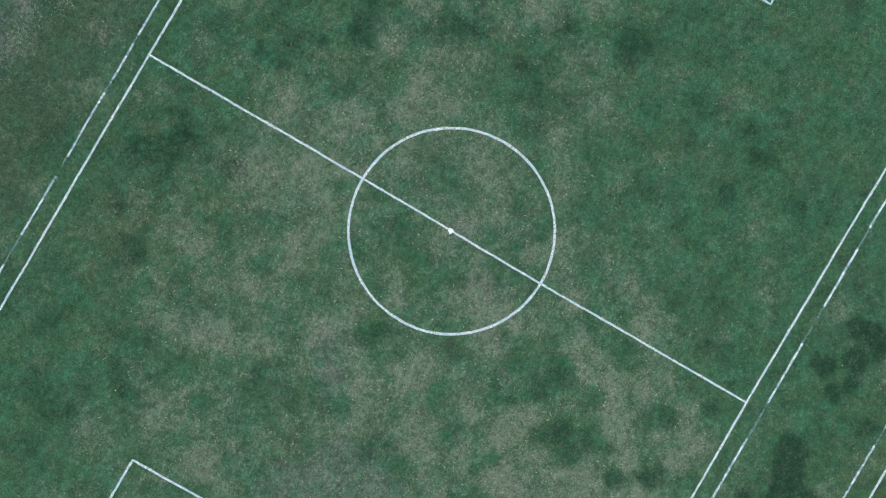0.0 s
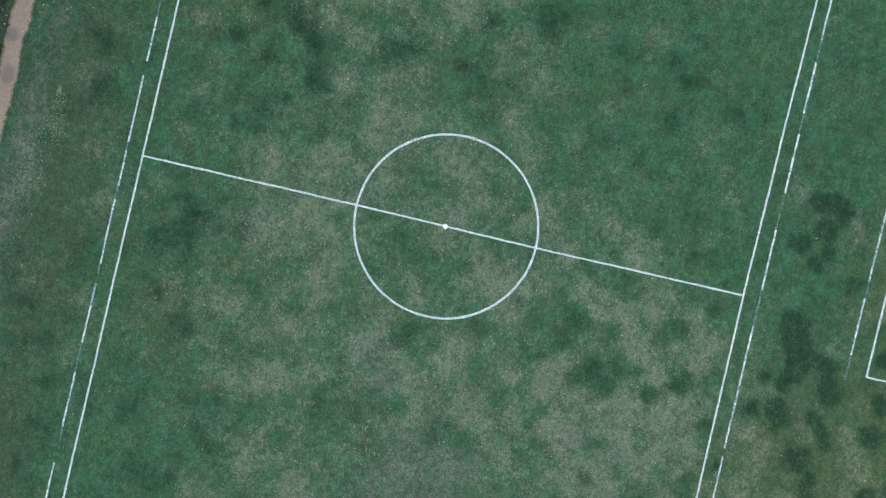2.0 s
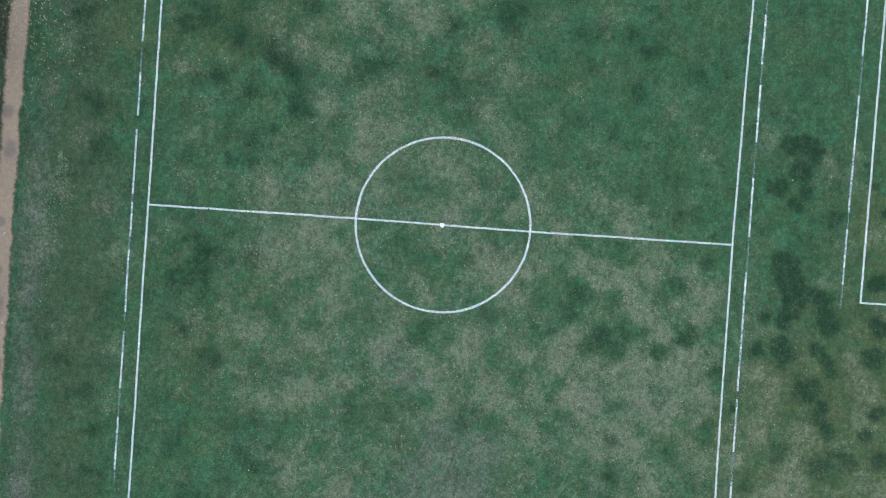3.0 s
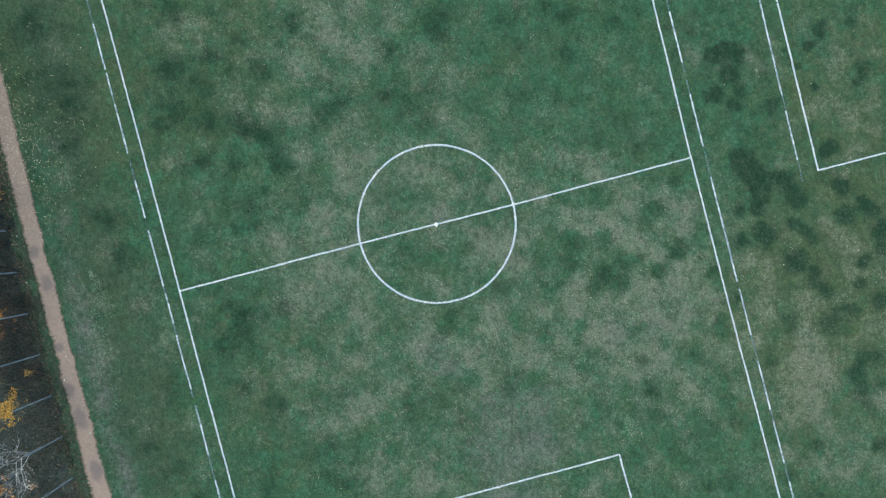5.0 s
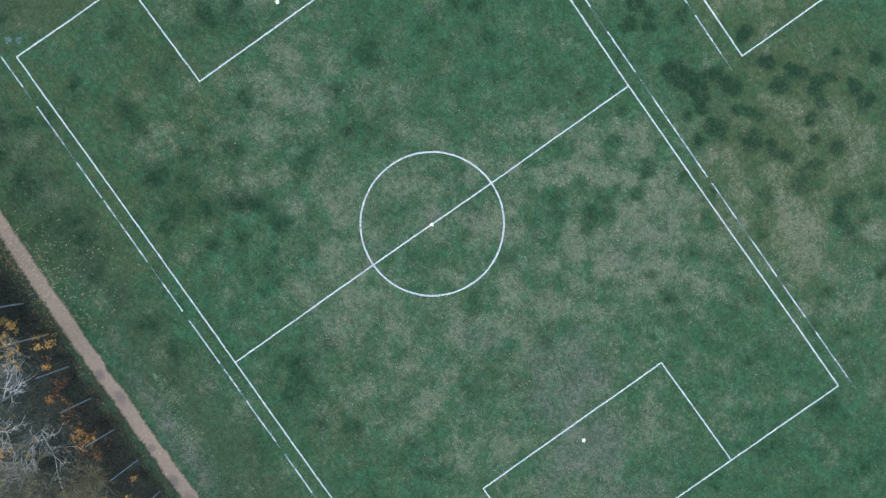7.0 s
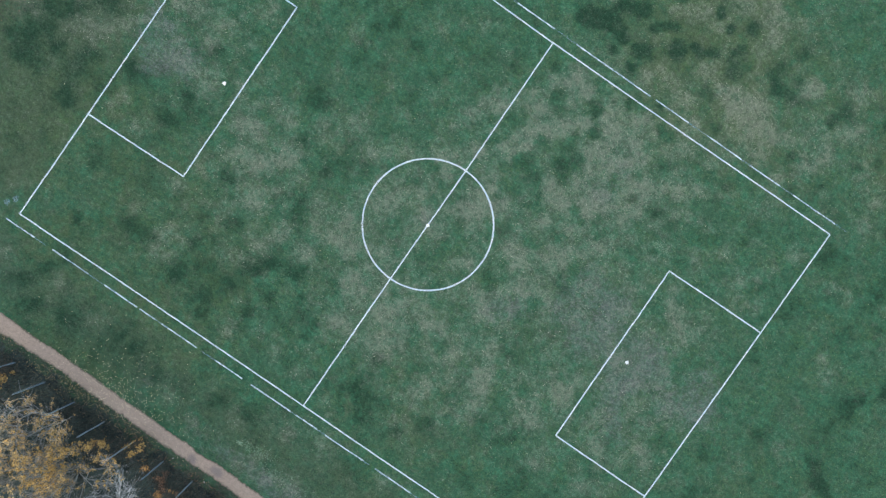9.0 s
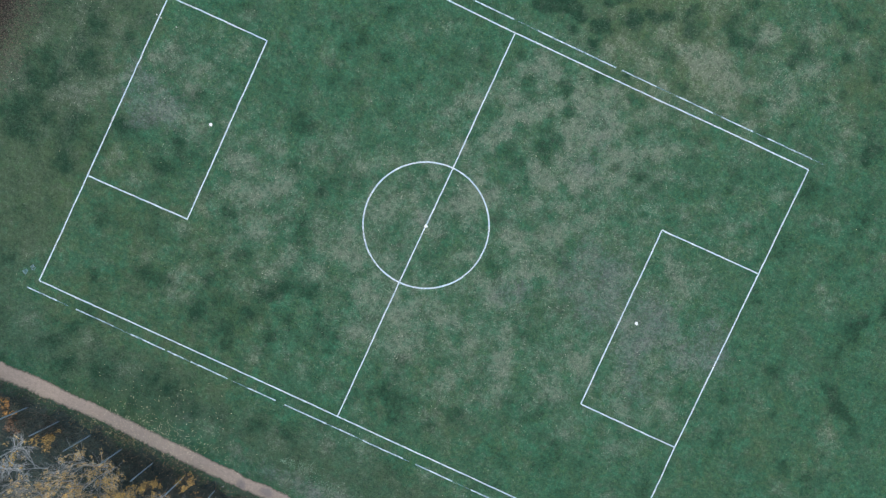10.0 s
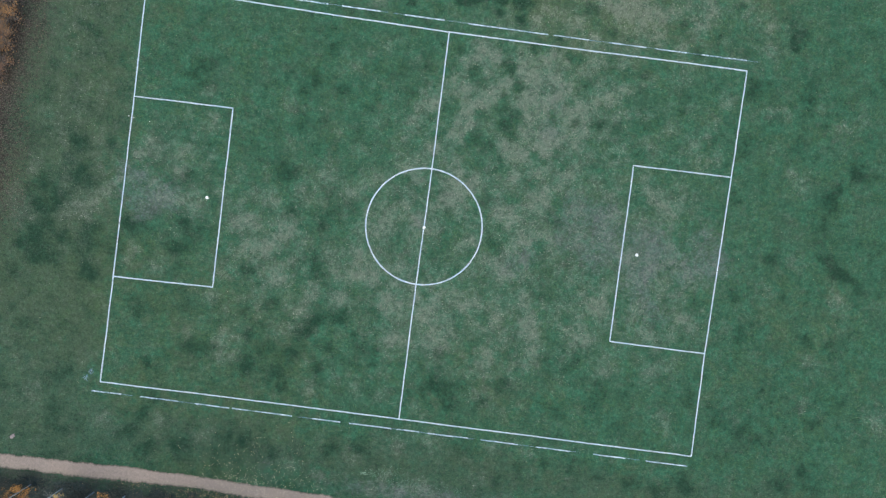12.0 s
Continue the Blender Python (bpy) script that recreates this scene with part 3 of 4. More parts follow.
DRY_PATH_SIDE = [(-1.7, -25.4, 0.45), (0.75, -24.85, 0.4), (1.45, -25.0, 0.45), (4.0, -25.3, 0.5), (6.2, -25.6, 0.5),
    (3.0, -19.4, 0.6), (-0.0, -20.8, 0.7), (8.4, -23.0, 0.5), (3.2, -20.9, 0.5), (12.3, -19.8, 0.5), (-0.6, -24.1, 0.7), (2.6, -24.3, 0.7), (16.4, -22.1, 0.5),
    (9.0, -19.7, 0.4), (-18.5, -22.0, 0.7), (-27.5, -21.5, 0.6), (-9.3, -23.6, 0.6), (-13.1, -22.9, 0.4), (-33.9, -20.2, 0.7), (-7.0, -24.4, 0.6), (-22.3, -20.9, 0.4),
    (-4.1, -22.6, 0.6),
]
LUSH_PATH_SIDE = [
    (11.4, -21.6, 0.7), (14.0, -20.7, 0.6), (10.0, -22.8, 0.5), (16.7, -20.4, 0.6), (6.4, -20.6, 0.6), (19.5, -21.1, 0.6), (-3.2, -21.2, 0.5), (-6.3, -21.6, 0.6),
    (-19.9, -23.2, 0.6), (-24.8, -22.2, 0.7), (-11.5, -22.8, 0.5), (-23.0, -23.6, 0.5), (-15.9, -21.7, 0.6), (-31.7, -21.5, 0.6), (-31.1, -17.2, 0.5), (-14.2, -22.5, 0.6),
]
BARE = [
    (20.3, 1.2, 0.8), (21.3, 1.9, 0.7), (23.0, 1.6, 0.6), (20.1, -1.5, 0.7), (21.7, -1.0, 0.7), (25.0, -0.9, 0.7), (27.2, 0.8, 0.8), (28.2, -0.2, 0.5),
    (26.7, 2.6, 0.5), (20.9, -3.0, 0.6), (21.7, -4.6, 0.6), (23.9, -5.4, 0.5), (-27.2, 0.0, 0.7), (-26.2, -0.2, 0.7), (-24.8, -0.5, 0.7), (-23.8, -0.3, 0.6),
    (-26.3, -1.4, 0.5), (-27.9, 1.5, 0.5), (17.3, 3.5, 0.7), (15.8, 2.8, 0.7), (14.2, 2.3, 0.7), (15.5, 0.6, 0.7), (17.2, 0.5, 0.6), (16.3, -0.9, 0.6),
    (13.9, 4.7, 0.6), (13.3, 0.8, 0.6), (10.8, 13.4, 0.6), (10.4, 10.4, 0.6), (8.4, -3.0, 0.5), (9.8, -1.5, 0.5), (-0.5, 0.1, 0.4), (-11.9, -23.9, 0.4),
]


def patches(x, y, spots, reach=1.2, power=1.0, warp=1.5):
    wx = x + warp * (cloud(x, y, 0.9, 1) - 0.5)
    wy = y + warp * (cloud(x, y, 0.9, 4) - 0.5)
    total = np.zeros_like(x)
    for px, py, r in spots:
        r = r * reach
        near = (np.abs(wx - px) < 3 * r) & (np.abs(wy - py) < 3 * r)
        total[near] += np.exp(-(((wx[near] - px) ** 2 + (wy[near] - py) ** 2) / (r * r)) ** power)
    return np.minimum(total, 1.15)


PATH_X = np.array([-70, -36, -28.5, -23, -18, -13, -8, -2, 4, 11, 70.0])
PATH_NORTH = np.array([-26.9, -26.0, -25.85, -25.8, -25.88, -26.05, -26.2, -26.32, -26.38, -26.42, -26.5])
PATH_SOUTH = np.array([-28.2, -27.15, -27.15, -27.02, -26.97, -27.2, -27.3, -27.36, -27.43, -27.62, -27.8])


# broad swathes: straw-coloured play, its first also painting the lens's brighter centre; olive margins
WORN_BRIGHT_SWATHE = [(1, -1, 9), (4, -6, 6), (10, 6, 9), (14, 0, 8), (9, -9, 7), (-2, -4, 7), (-14, -5, 6), (18, 24, 9), (9, 15, 7), (-24, 3, 6), (22, -3, 7)]
LUSH_SWATHE = [(-5, 22.5, 5), (-13, 23, 5), (-16, -10, 9), (-22, -2, 9), (-33, -3, 8), (-10, -16, 7), (2, -17, 7), (14, -20, 6), (35, -14, 9), (-33, 12, 7), (37, 16, 8), (-14, 9, 8), (-20, -24, 8), (8, 31, 8)]
OLIVE_SWATHE = [(9, 25, 6), (-3, 31, 6), (10, 31, 7), (-18, -15, 9), (-22, -12, 8), (-32, -8, 8), (30, 30, 8), (-16, -24, 9), (6, -15, 6), (16, 22, 6), (-34, 5, 7), (-33, 16, 7), (36, -4, 6)]


DRY = DRY_NORTH + DRY_HALFWAY + DRY_CIRCLE + DRY_WEST_HALF + DRY_SOUTH + DRY_SOUTH_EAST + DRY_EAST + DRY_NORTH_SIDE + DRY_FAR_NORTH + DRY_WEST_END + DRY_FAR_EAST + DRY_PATH_SIDE
CLUMPS = CLUMP_PITCH + CLUMP_PITCH_MORE + CLUMP_NORTH + CLUMP_FAR_NORTH + CLUMP_FAR_EAST
LUSH = LUSH_CENTRE + LUSH_NORTH_WEST + LUSH_SOUTH_WEST + LUSH_SOUTH_EAST + LUSH_EAST_END + LUSH_EAST_FAR + LUSH_WEST_END + LUSH_PATH_SIDE


def fields(x, y):
    straw = patches(x, y, DRY, 1.5, 1.0, 0.8)
    clumps = np.where(y > 19, patches(x, y, CLUMPS, 1.35, 2.0, 0.6), patches(x, y, CLUMPS, 1.15, 1.8, 0.7))
    deep = patches(x, y, LUSH, 1.35, 1.0, 1.0)
    swathe = patches(x, y, WORN_BRIGHT_SWATHE, 1.0)
    lush = np.maximum(np.where(y > 19, np.where(x > 13, 0.52, 0.80), 0.41) * clumps, np.where(x > 32, 0.46, np.where(x < -28, 0.32, 0.42)) * deep)
    lush = lush + 0.22 * np.clip((-28 - x) / 3, 0, 1) + 0.16 * np.exp(-((y + 23.2) / 2.6) ** 2) + 0.16 * patches(x, y, LUSH_SWATHE, 1.0)
    bare = (0.25 + 0.5 * cloud(x, y, 1.3, 7)) * patches(x, y, BARE, 2.3, 1.0, 1.6)
    olive = patches(x, y, OLIVE_SWATHE, 1.0) * np.where(y > 16, 0.8, 0.55) + 0.5 * np.exp(-((y + 22.4) / 2.6) ** 2) * np.clip((x + 13) / 7, 0, 1) + 0.4 * np.clip((-28 - x) / 3, 0, 1) + 0.6 * (cloud(x, y, 5, 6) - 0.55)
    speckle = cloud(x, y, 0.8, 3)
    dry = straw * (0.20 + 0.38 * speckle) + 0.22 * swathe + 0.65 * (cloud(x, y, 1.1, 2) - 0.48) * (0.6 + 0.7 * swathe)
    dry = np.clip(dry, -0.35, 0.75) * (1 - 0.75 * np.minimum(clumps, 1)) - 0.15 * deep * (1 - straw)
    dry = dry + 0.5 * np.exp(-((x + 33.2) / 2.6) ** 2) * np.clip((y + 6) / 8, 0, 1) * (cloud(x, y / 5, 0.9, 4) - 0.1)
    # a dark fairy ring beyond the open end
    ring = np.hypot(x - 42.7, y - 5.2) - 5.3 - 1.2 * (cloud(x, y, 2.5, 2) - 0.5)
    lush = lush + 0.45 * np.exp(-(ring / 0.7) ** 2) * np.clip(3 * cloud(x, y, 1.8, 6) - 0.8, 0, 1)
    lush = np.clip(lush + 0.85 * (cloud(x, y, 1.2, 5) - 0.52), 0, 1.1)
    south = np.interp(x, PATH_X, PATH_SOUTH)
    north = np.interp(x, PATH_X, PATH_NORTH)
    # trodden verge beside the path, dark leaf-strewn ground behind the fence and under the western wood
    verge = np.exp(-((y - north - 0.9 - 0.8 * cloud(x, y, 3, 0)) / 0.9) ** 2) * np.clip((x + 8) / 8, 0, 1) * cloud(x, y, 1.2, 6)
    bare = np.clip(bare + 1.25 * verge, 0, 1)
    ragged = 0.9 * (cloud(x, y, 1.1, 1) - 0.5)
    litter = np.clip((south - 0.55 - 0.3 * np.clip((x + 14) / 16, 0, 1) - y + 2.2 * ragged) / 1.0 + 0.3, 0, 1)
    wood = np.clip((-35.6 - x + 0.05 * y + 3 * (cloud(x, y, 3.0, 3) - 0.5)) / 5.2, 0, 1) * np.clip((y + 18) / 14, 0, 1)
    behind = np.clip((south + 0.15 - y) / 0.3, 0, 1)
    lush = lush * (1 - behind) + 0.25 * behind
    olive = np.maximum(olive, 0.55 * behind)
    grey = np.clip(0.85 * np.exp(-((y + 22.6) / 2.4) ** 2) + 0.8 * np.clip((-27 - x) / 4, 0, 1) + 1.1 * (cloud(x, y, 2.2, 4) - 0.5), 0, 1)
    return dry * (1 - behind), lush, bare * (1 - behind) + 0.3 * behind, litter, olive, wood, grey


def ground():
    def axis(low, high, step):
        inner = np.arange(low, high + step / 2, step)
        far = np.array([4, 12, 30, 80, 200, 600, 2000.0])
        return np.concatenate([low - far[::-1], inner, high + far])

    xs, ys = axis(-50, 52, 0.22), axis(-44, 46, 0.22)
    gx, gy = np.meshgrid(xs, ys)
    x, y = gx.ravel(), gy.ravel()
    nx, ny = len(xs), len(ys)
    a = (np.arange(ny - 1)[:, None] * nx + np.arange(nx - 1)[None, :]).ravel()
    quads = np.stack([a, a + 1, a + 1 + nx, a + nx], 1)
    me = bpy.data.meshes.new("ground")
    me.vertices.add(nx * ny)
    me.vertices.foreach_set("co", np.stack([x, y, np.zeros_like(x)], 1).astype(np.float32).ravel())
    me.loops.add(quads.size)
    me.loops.foreach_set("vertex_index", quads.astype(np.int32).ravel())
    me.polygons.add(len(quads))
    me.polygons.foreach_set("loop_start", np.arange(0, quads.size, 4, dtype=np.int32))
    me.update(calc_edges=True)
    me.materials.append(TURF)
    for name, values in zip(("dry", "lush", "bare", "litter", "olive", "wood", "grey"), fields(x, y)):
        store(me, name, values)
    tagged(new("ground", me), "worn green turf with dry straw patches and dark leafy edges", "ground", kind="structure")


ground()


# ---- painted lines ----
LINE = 0.112
LINES = []  # middle lines of the paint, to keep the grass off them


def stroke(name, points, width, material, label, parent=None, seed=0):
    """A line of paint along the points, a few millimetres proud, with uneven edges."""
    rng = np.random.RandomState(seed + 11)
    pts = [Vector((*q, 0)) for q in points]
    fine = []
    for a, b in zip(pts, pts[1:]):
        n = max(1, int((b - a).length / 0.22))
        fine += [a.lerp(b, i / n) for i in range(n)]
    fine.append(pts[-1])
    verts, faces = [], []
    top = 0.012 + 0.0015 * (seed % 13)
    wander = 0.0
    for i, q in enumerate(fine):
        d = (fine[min(i + 1, len(fine) - 1)] - fine[max(i - 1, 0)]).normalized()
        side = Vector((-d.y, d.x, 0))
        wander = 0.9 * wander + rng.normal(0, 0.004)
        w1, w2 = (width / 2 * (1 + rng.normal(0, 0.10)) for _ in range(2))
        l, r = q + side * (w1 + wander), q - side * (w2 - wander)
        verts += [(l.x, l.y, 0.0), (l.x, l.y, top), (r.x, r.y, top), (r.x, r.y, 0.0)]
        if i:
            k = 4 * i
            faces += [(k - 4 + j, k - 3 + j, k + 1 + j, k + j) for j in range(3)]
    faces += [(0, 1, 2, 3), tuple(len(verts) - 4 + j for j in (3, 2, 1, 0))]
    for a, b in zip(points, points[1:]):
        LINES.append((*a, *b))
    if parent:
        return part(name, verts, faces, material, parent)
    ob = new(name, mesh_of(name, verts, faces, material))
    return tagged(ob, label, "pitch line", "painted pitch lines", "structure")


def spot(name, x, y, radius, label, material=None, rough=0.08):
    verts, faces = [(x, y, 0.036)], []
    rng = np.random.RandomState(int(abs(x) * 10) + 3)
    for i in range(18):
        a, r = 2 * math.pi * i / 18, radius * (1 + rng.normal(0, rough))
        verts += [(x + r * math.cos(a), y + r * math.sin(a), 0.034), (x + r * math.cos(a), y + r * math.sin(a), 0)]
    for i in range(18):
        j = (i + 1) % 18
        faces += [(0, 1 + 2 * i, 1 + 2 * j), (1 + 2 * i, 2 + 2 * i, 2 + 2 * j, 1 + 2 * j)]
    tagged(new(name, mesh_of(name, verts, faces, material or PAINT)), label, "pitch spot", "painted pitch lines", "structure")


SW, SE, NW, NE = (-28.02, -18.14), (28.1, -18.33), (-28.3, 18.8), (28.4, 18.68)
stroke("touchline", [SW, (-11, -18.15), (-0.02, -18.2), (12, -18.27), SE], LINE, PAINT, "white sprayed southern touchline on worn grass", seed=1)
stroke("touchline", [NW, (-19.6, 18.68), (-10.4, 18.51), (-0.03, 18.43), (11, 18.5), NE], LINE, PAINT, "white sprayed northern touchline on worn grass", seed=2)
stroke("goal_line", [SW, (-28.03, -8.24), (-28.14, 8.58), NW], LINE, PAINT, "white sprayed goal line at the wooded end", seed=3)
stroke("goal_line", [SE, (28.05, -8.42), (28.28, 8.51), NE], LINE, PAINT, "white sprayed goal line at the open end", seed=4)
stroke("halfway_line", [(-0.02, -18.15), (-0.04, -5.4), (0, 0.02), (0.02, 5.5), (-0.03, 18.38)], LINE, PAINT, "white sprayed halfway line across the pitch", seed=5)
stroke("penalty_area", [(-27.98, -8.24), (-18.82, -8.07), (-19.02, 8.68), (-28.1, 8.58)], LINE, PAINT, "white sprayed penalty area box at the wooded end", seed=6)
stroke("penalty_area", [(28.0, -8.42), (18.86, -8.4), (18.86, 8.4), (28.23, 8.51)], LINE, PAINT, "white sprayed penalty area box at the open end", seed=7)
stroke("centre_circle", [(5.46 * math.cos(a / 48 * math.pi), 0.09 + 5.46 * math.sin(a / 48 * math.pi)) for a in range(97)], LINE + 0.02, PAINT,
       "white sprayed centre circle on patchy turf", seed=8)
spot("centre_spot", 0, 0.02, 0.15, "bright white painted centre spot on the halfway line", SPOT, 0.14)
spot("penalty_spot", 20.31, 0.04, 0.15, "round white painted penalty spot", SPOT)
spot("penalty_spot", -20.37, 0.14, 0.15, "round white painted penalty spot", SPOT)
spot("paint_smudge", -29.0, -17.3, 0.22, "smudge of spilt white paint beside the corner", FADED, 0.35)
spot("paint_smudge", -29.35, -17.95, 0.2, "smudge of spilt white paint beside the corner", FADED, 0.35)
# the neighbouring pitch
stroke("touchline", [(3.1, 26.94), (-9, 27.0), (-45, 27.2)], LINE, PAINT, "white sprayed touchline of the neighbouring pitch", seed=9)
stroke("goal_line", [(3.1, 26.94), (3.12, 60)], LINE, PAINT, "white sprayed goal line of the neighbouring pitch", seed=10)
stroke("penalty_area", [(3.07, 35.12), (-6.1, 35.15), (-6.1, 51.7), (3.07, 51.7)], LINE, PAINT, "white sprayed penalty area of the neighbouring pitch", seed=11)


def broken_line(y, bright, faded, label, seed):
    """An older second line whose paint has worn away in places."""
    row = thing("worn_line", (0, 0, 0), label, "pitch line", "painted pitch lines", "structure")
    for i, (a, b) in enumerate(bright):
        stroke("paint_stroke", [(a, y(a)), (b, y(b))], LINE * 0.92, WORN, "", row, seed + i)
    for i, (a, b) in enumerate(faded):
        stroke("faded_stroke", [(a, y(a)), (b, y(b))], LINE * 0.85, FADED, "", row, seed + 50 + i)


broken_line(lambda x: -19.185 - 0.0045 * x,
            [(-28.7, -25.95), (-24.2, -20.7), (-19.1, -15.9), (-15.65, -14.1), (-13.45, -10.0), (-8.1, -5.45), (-4.6, -0.6), (-0.1, 2.05), (2.85, 6.7), (7.9, 11.45),
             (13.25, 16.55), (18.75, 21.85), (23.8, 27.85)],
            [(-25.95, -24.9), (-20.7, -19.1), (-14.1, -13.45), (-9.6, -8.1), (-0.6, -0.1), (2.05, 2.85), (6.7, 7.3), (11.45, 13.25), (16.55, 17.4), (21.85, 23.2)],
            "worn broken second white line by the path side", 100)
broken_line(lambda x: 19.45 + 0.0015 * x + 0.00018 * x * x,
            [(23.9, 28.25), (19.45, 22.5), (15, 18.6), (9.75, 13.1), (1.65, 9.2), (-4.3, -0.6), (-10.2, -6.6), (-14.6, -11.5), (-19.2, -16), (-24, -20), (-28, -25)],
            [(28.25, 29.4), (22.5, 23.9), (18.6, 19.45), (13.1, 15), (-0.6, 1.65), (-5.4, -4.3), (-6.6, -5.9), (-11.5, -10.2), (-16, -14.6), (-20, -19.2), (-25, -24)],
            "worn broken second white line on the far side", 200)
broken_line(lambda x: 25.71 - 0.01 * x, [(-40, -35), (-34, -24), (-22, -12.5), (-10, -2.6), (-1.5, 2)],
            [(-12.5, -10), (-2.6, -1.5), (2, 3.6)], "worn broken white line beside the neighbouring pitch", 300)


# ---- path ----
DAMP = [(-5.1, 0.65, 0.45), (-2.8, 0.5, 0.7), (4.6, 0.75, 0.6), (6.6, 0.55, 0.85), (1.6, 0.7, 0.35), (10.5, 0.4, 0.8)]  # along, across, reach


def gravel_path():
    rng = np.random.RandomState(3)
    xs = np.arange(-60, 60.01, 0.1)
    edge_n = np.interp(xs, PATH_X, PATH_NORTH) + 0.05 + 0.26 * (cloud(xs, xs * 0 + 3, 1.1, 1) - 0.5) + rng.normal(0, 0.03, len(xs))
    edge_s = np.interp(xs, PATH_X, PATH_SOUTH) - 0.10 + 0.4 * (cloud(xs, xs * 0 + 9, 1.2, 2) - 0.5) + rng.normal(0, 0.045, len(xs))
    verts, faces, damp, edge = [], [], [], []
    across = [0, 0.05, 0.14, 0.3, 0.5, 0.68, 0.82, 0.94, 1]
    worn = [1, 0.7, 0.15, 0, 0, 0, 0.25, 0.8, 1]
    for i, (x, n, s) in enumerate(zip(xs, edge_n, edge_s)):
        verts += [(x, n + (s - n) * a, 0.0 if a in (0, 1) else 0.012 + 0.012 * math.sin(math.pi * a)) for a in across]
        damp += [sum(math.exp(-((x - px) / r) ** 2 - ((a - pa) / 0.35) ** 2) for px, pa, r in DAMP) for a in across]
        edge += worn
        if i:
            k = 9 * i
            faces += [(k + j, k + j + 1, k - 8 + j, k - 9 + j) for j in range(8)]
    me = mesh_of("path", verts, faces, GRAVEL, True)
    store(me, "damp", damp)
    store(me, "edge", edge)
    tagged(new("path", me), "trodden reddish-brown gravel footpath beside the fence", "footpath", kind="structure")


gravel_path()


# ---- fence ----
FENCE_Y, POST_GAP, POST_TOP = -28.5, 2.914, 3.9


def box(verts, faces, low, high):
    k = len(verts)
    (x0, y0, z0), (x1, y1, z1) = low, high
    verts += [(x0, y0, z0), (x1, y0, z0), (x1, y1, z0), (x0, y1, z0), (x0, y0, z1), (x1, y0, z1), (x1, y1, z1), (x0, y1, z1)]
    faces += [tuple(k + j for j in f) for f in ((0, 3, 2, 1), (4, 5, 6, 7), (0, 1, 5, 4), (1, 2, 6, 5), (2, 3, 7, 6), (3, 0, 4, 7))]


def fence():
    whole = thing("fence", (0, FENCE_Y, 0), "tall mesh fence with galvanised steel posts beside the path", "fence")
    verts, faces = [], []
    box(verts, faces, (-0.038, -0.038, 0), (0.038, 0.038, POST_TOP))
    post = mesh_of("post", verts, faces, STEEL)
    # added dark end piece, offsets the bright sky light on each post's top
    verts, faces = [], []
    box(verts, faces, (-0.041, -0.041, POST_TOP - 0.03), (0.041, 0.041, POST_TOP + 0.006))
    dark_top = mesh_of("dark_post_top", verts, faces, DARK_TOP)
    verts, faces = [], []
    wide = POST_GAP - 0.1
    for i in range(29):
        x = 0.05 + wide * i / 28
        box(verts, faces, (x - 0.003, -0.003, 0.05), (x + 0.003, 0.003, POST_TOP - 0.05))
    for i in range(21):
        z = 0.05 + (POST_TOP - 0.1) * i / 20
        box(verts, faces, (0.05, 0.003, z - 0.003), (0.05 + wide, 0.009, z + 0.003))
    panel = mesh_of("mesh_panel", verts, faces, WIRE)
    for i in range(-16, 12):
        x = 1.78 + POST_GAP * i
        upright = new("post", post)
        upright.parent = whole
        upright.matrix_basis = pose(x, 0, 0)
        new("dark_post_top", dark_top).parent = upright
        wires = new("mesh_panel", panel)
        wires.parent = whole
        wires.matrix_basis = pose(x, 0, 0)


fence()


# ---- trees and shrubs ----
def tube(verts, faces, points, radii, sides):
    k0 = len(verts)
    for i, q in enumerate(points):
        d = (points[min(i + 1, len(points) - 1)] - points[max(i - 1, 0)]).normalized()
        u = d.orthogonal().normalized()
        v = d.cross(u)
        for j in range(sides):
            a = 2 * math.pi * j / sides
            verts.append(q + radii[i] * (math.cos(a) * u + math.sin(a) * v))
        if i:
            k = k0 + i * sides
            faces += [(k - sides + j, k - sides + (j + 1) % sides, k + (j + 1) % sides, k + j) for j in range(sides)]


def grow(rng, start, way, length, radius, level, out, tips, droop, full=1.0, limb=0):
    """One limb with its side limbs: adds (points, radii, level, main limb) to out and the twigs' points to tips."""
    if level == 1:
        limb = len(out)
    steps = (6, 5, 4, 3, 2)[level]
    pts, q, d = [start], start.copy(), way.normalized()
    for _ in range(steps):
        d = (d + Vector(rng.normal(0, 0.085, 3)) + Vector((0, 0, droop * (0.5 if level else 0.2)))).normalized()
        q = q + d * (length / steps)
        pts.append(q)
    end = (0.14, 0.3, 0.4, 0.5, 0.5)[level]
    out.append((pts, [radius * (1 - (1 - end) * i / steps) for i in range(steps + 1)], level, limb))
    if level >= 3:
        tips += pts[1:]
    if level == 4:
        return
    count = max(2, int((8, 6, 5, 3)[level] * full + 0.5))
    for i in range(count):
        f = 0.25 + 0.75 * (i + rng.rand()) / count
        at = min(int(f * steps), steps - 1)
        base = pts[at].lerp(pts[at + 1], f * steps - at)
        along = (pts[at + 1] - pts[at]).normalized()
        side = along.orthogonal().normalized()
        side.rotate(Matrix.Rotation(rng.rand() * 2 * math.pi, 3, along))
        lean = 0.38 + 0.5 * rng.rand()
        share = (0.55 + 0.35 * rng.rand()) if level == 0 else (0.42 + 0.25 * rng.rand())
        grow(rng, base, along * math.cos(lean) + side * math.sin(lean), length * share, max(radius * 0.54, 0.006), level + 1, out, tips, droop, full, limb)


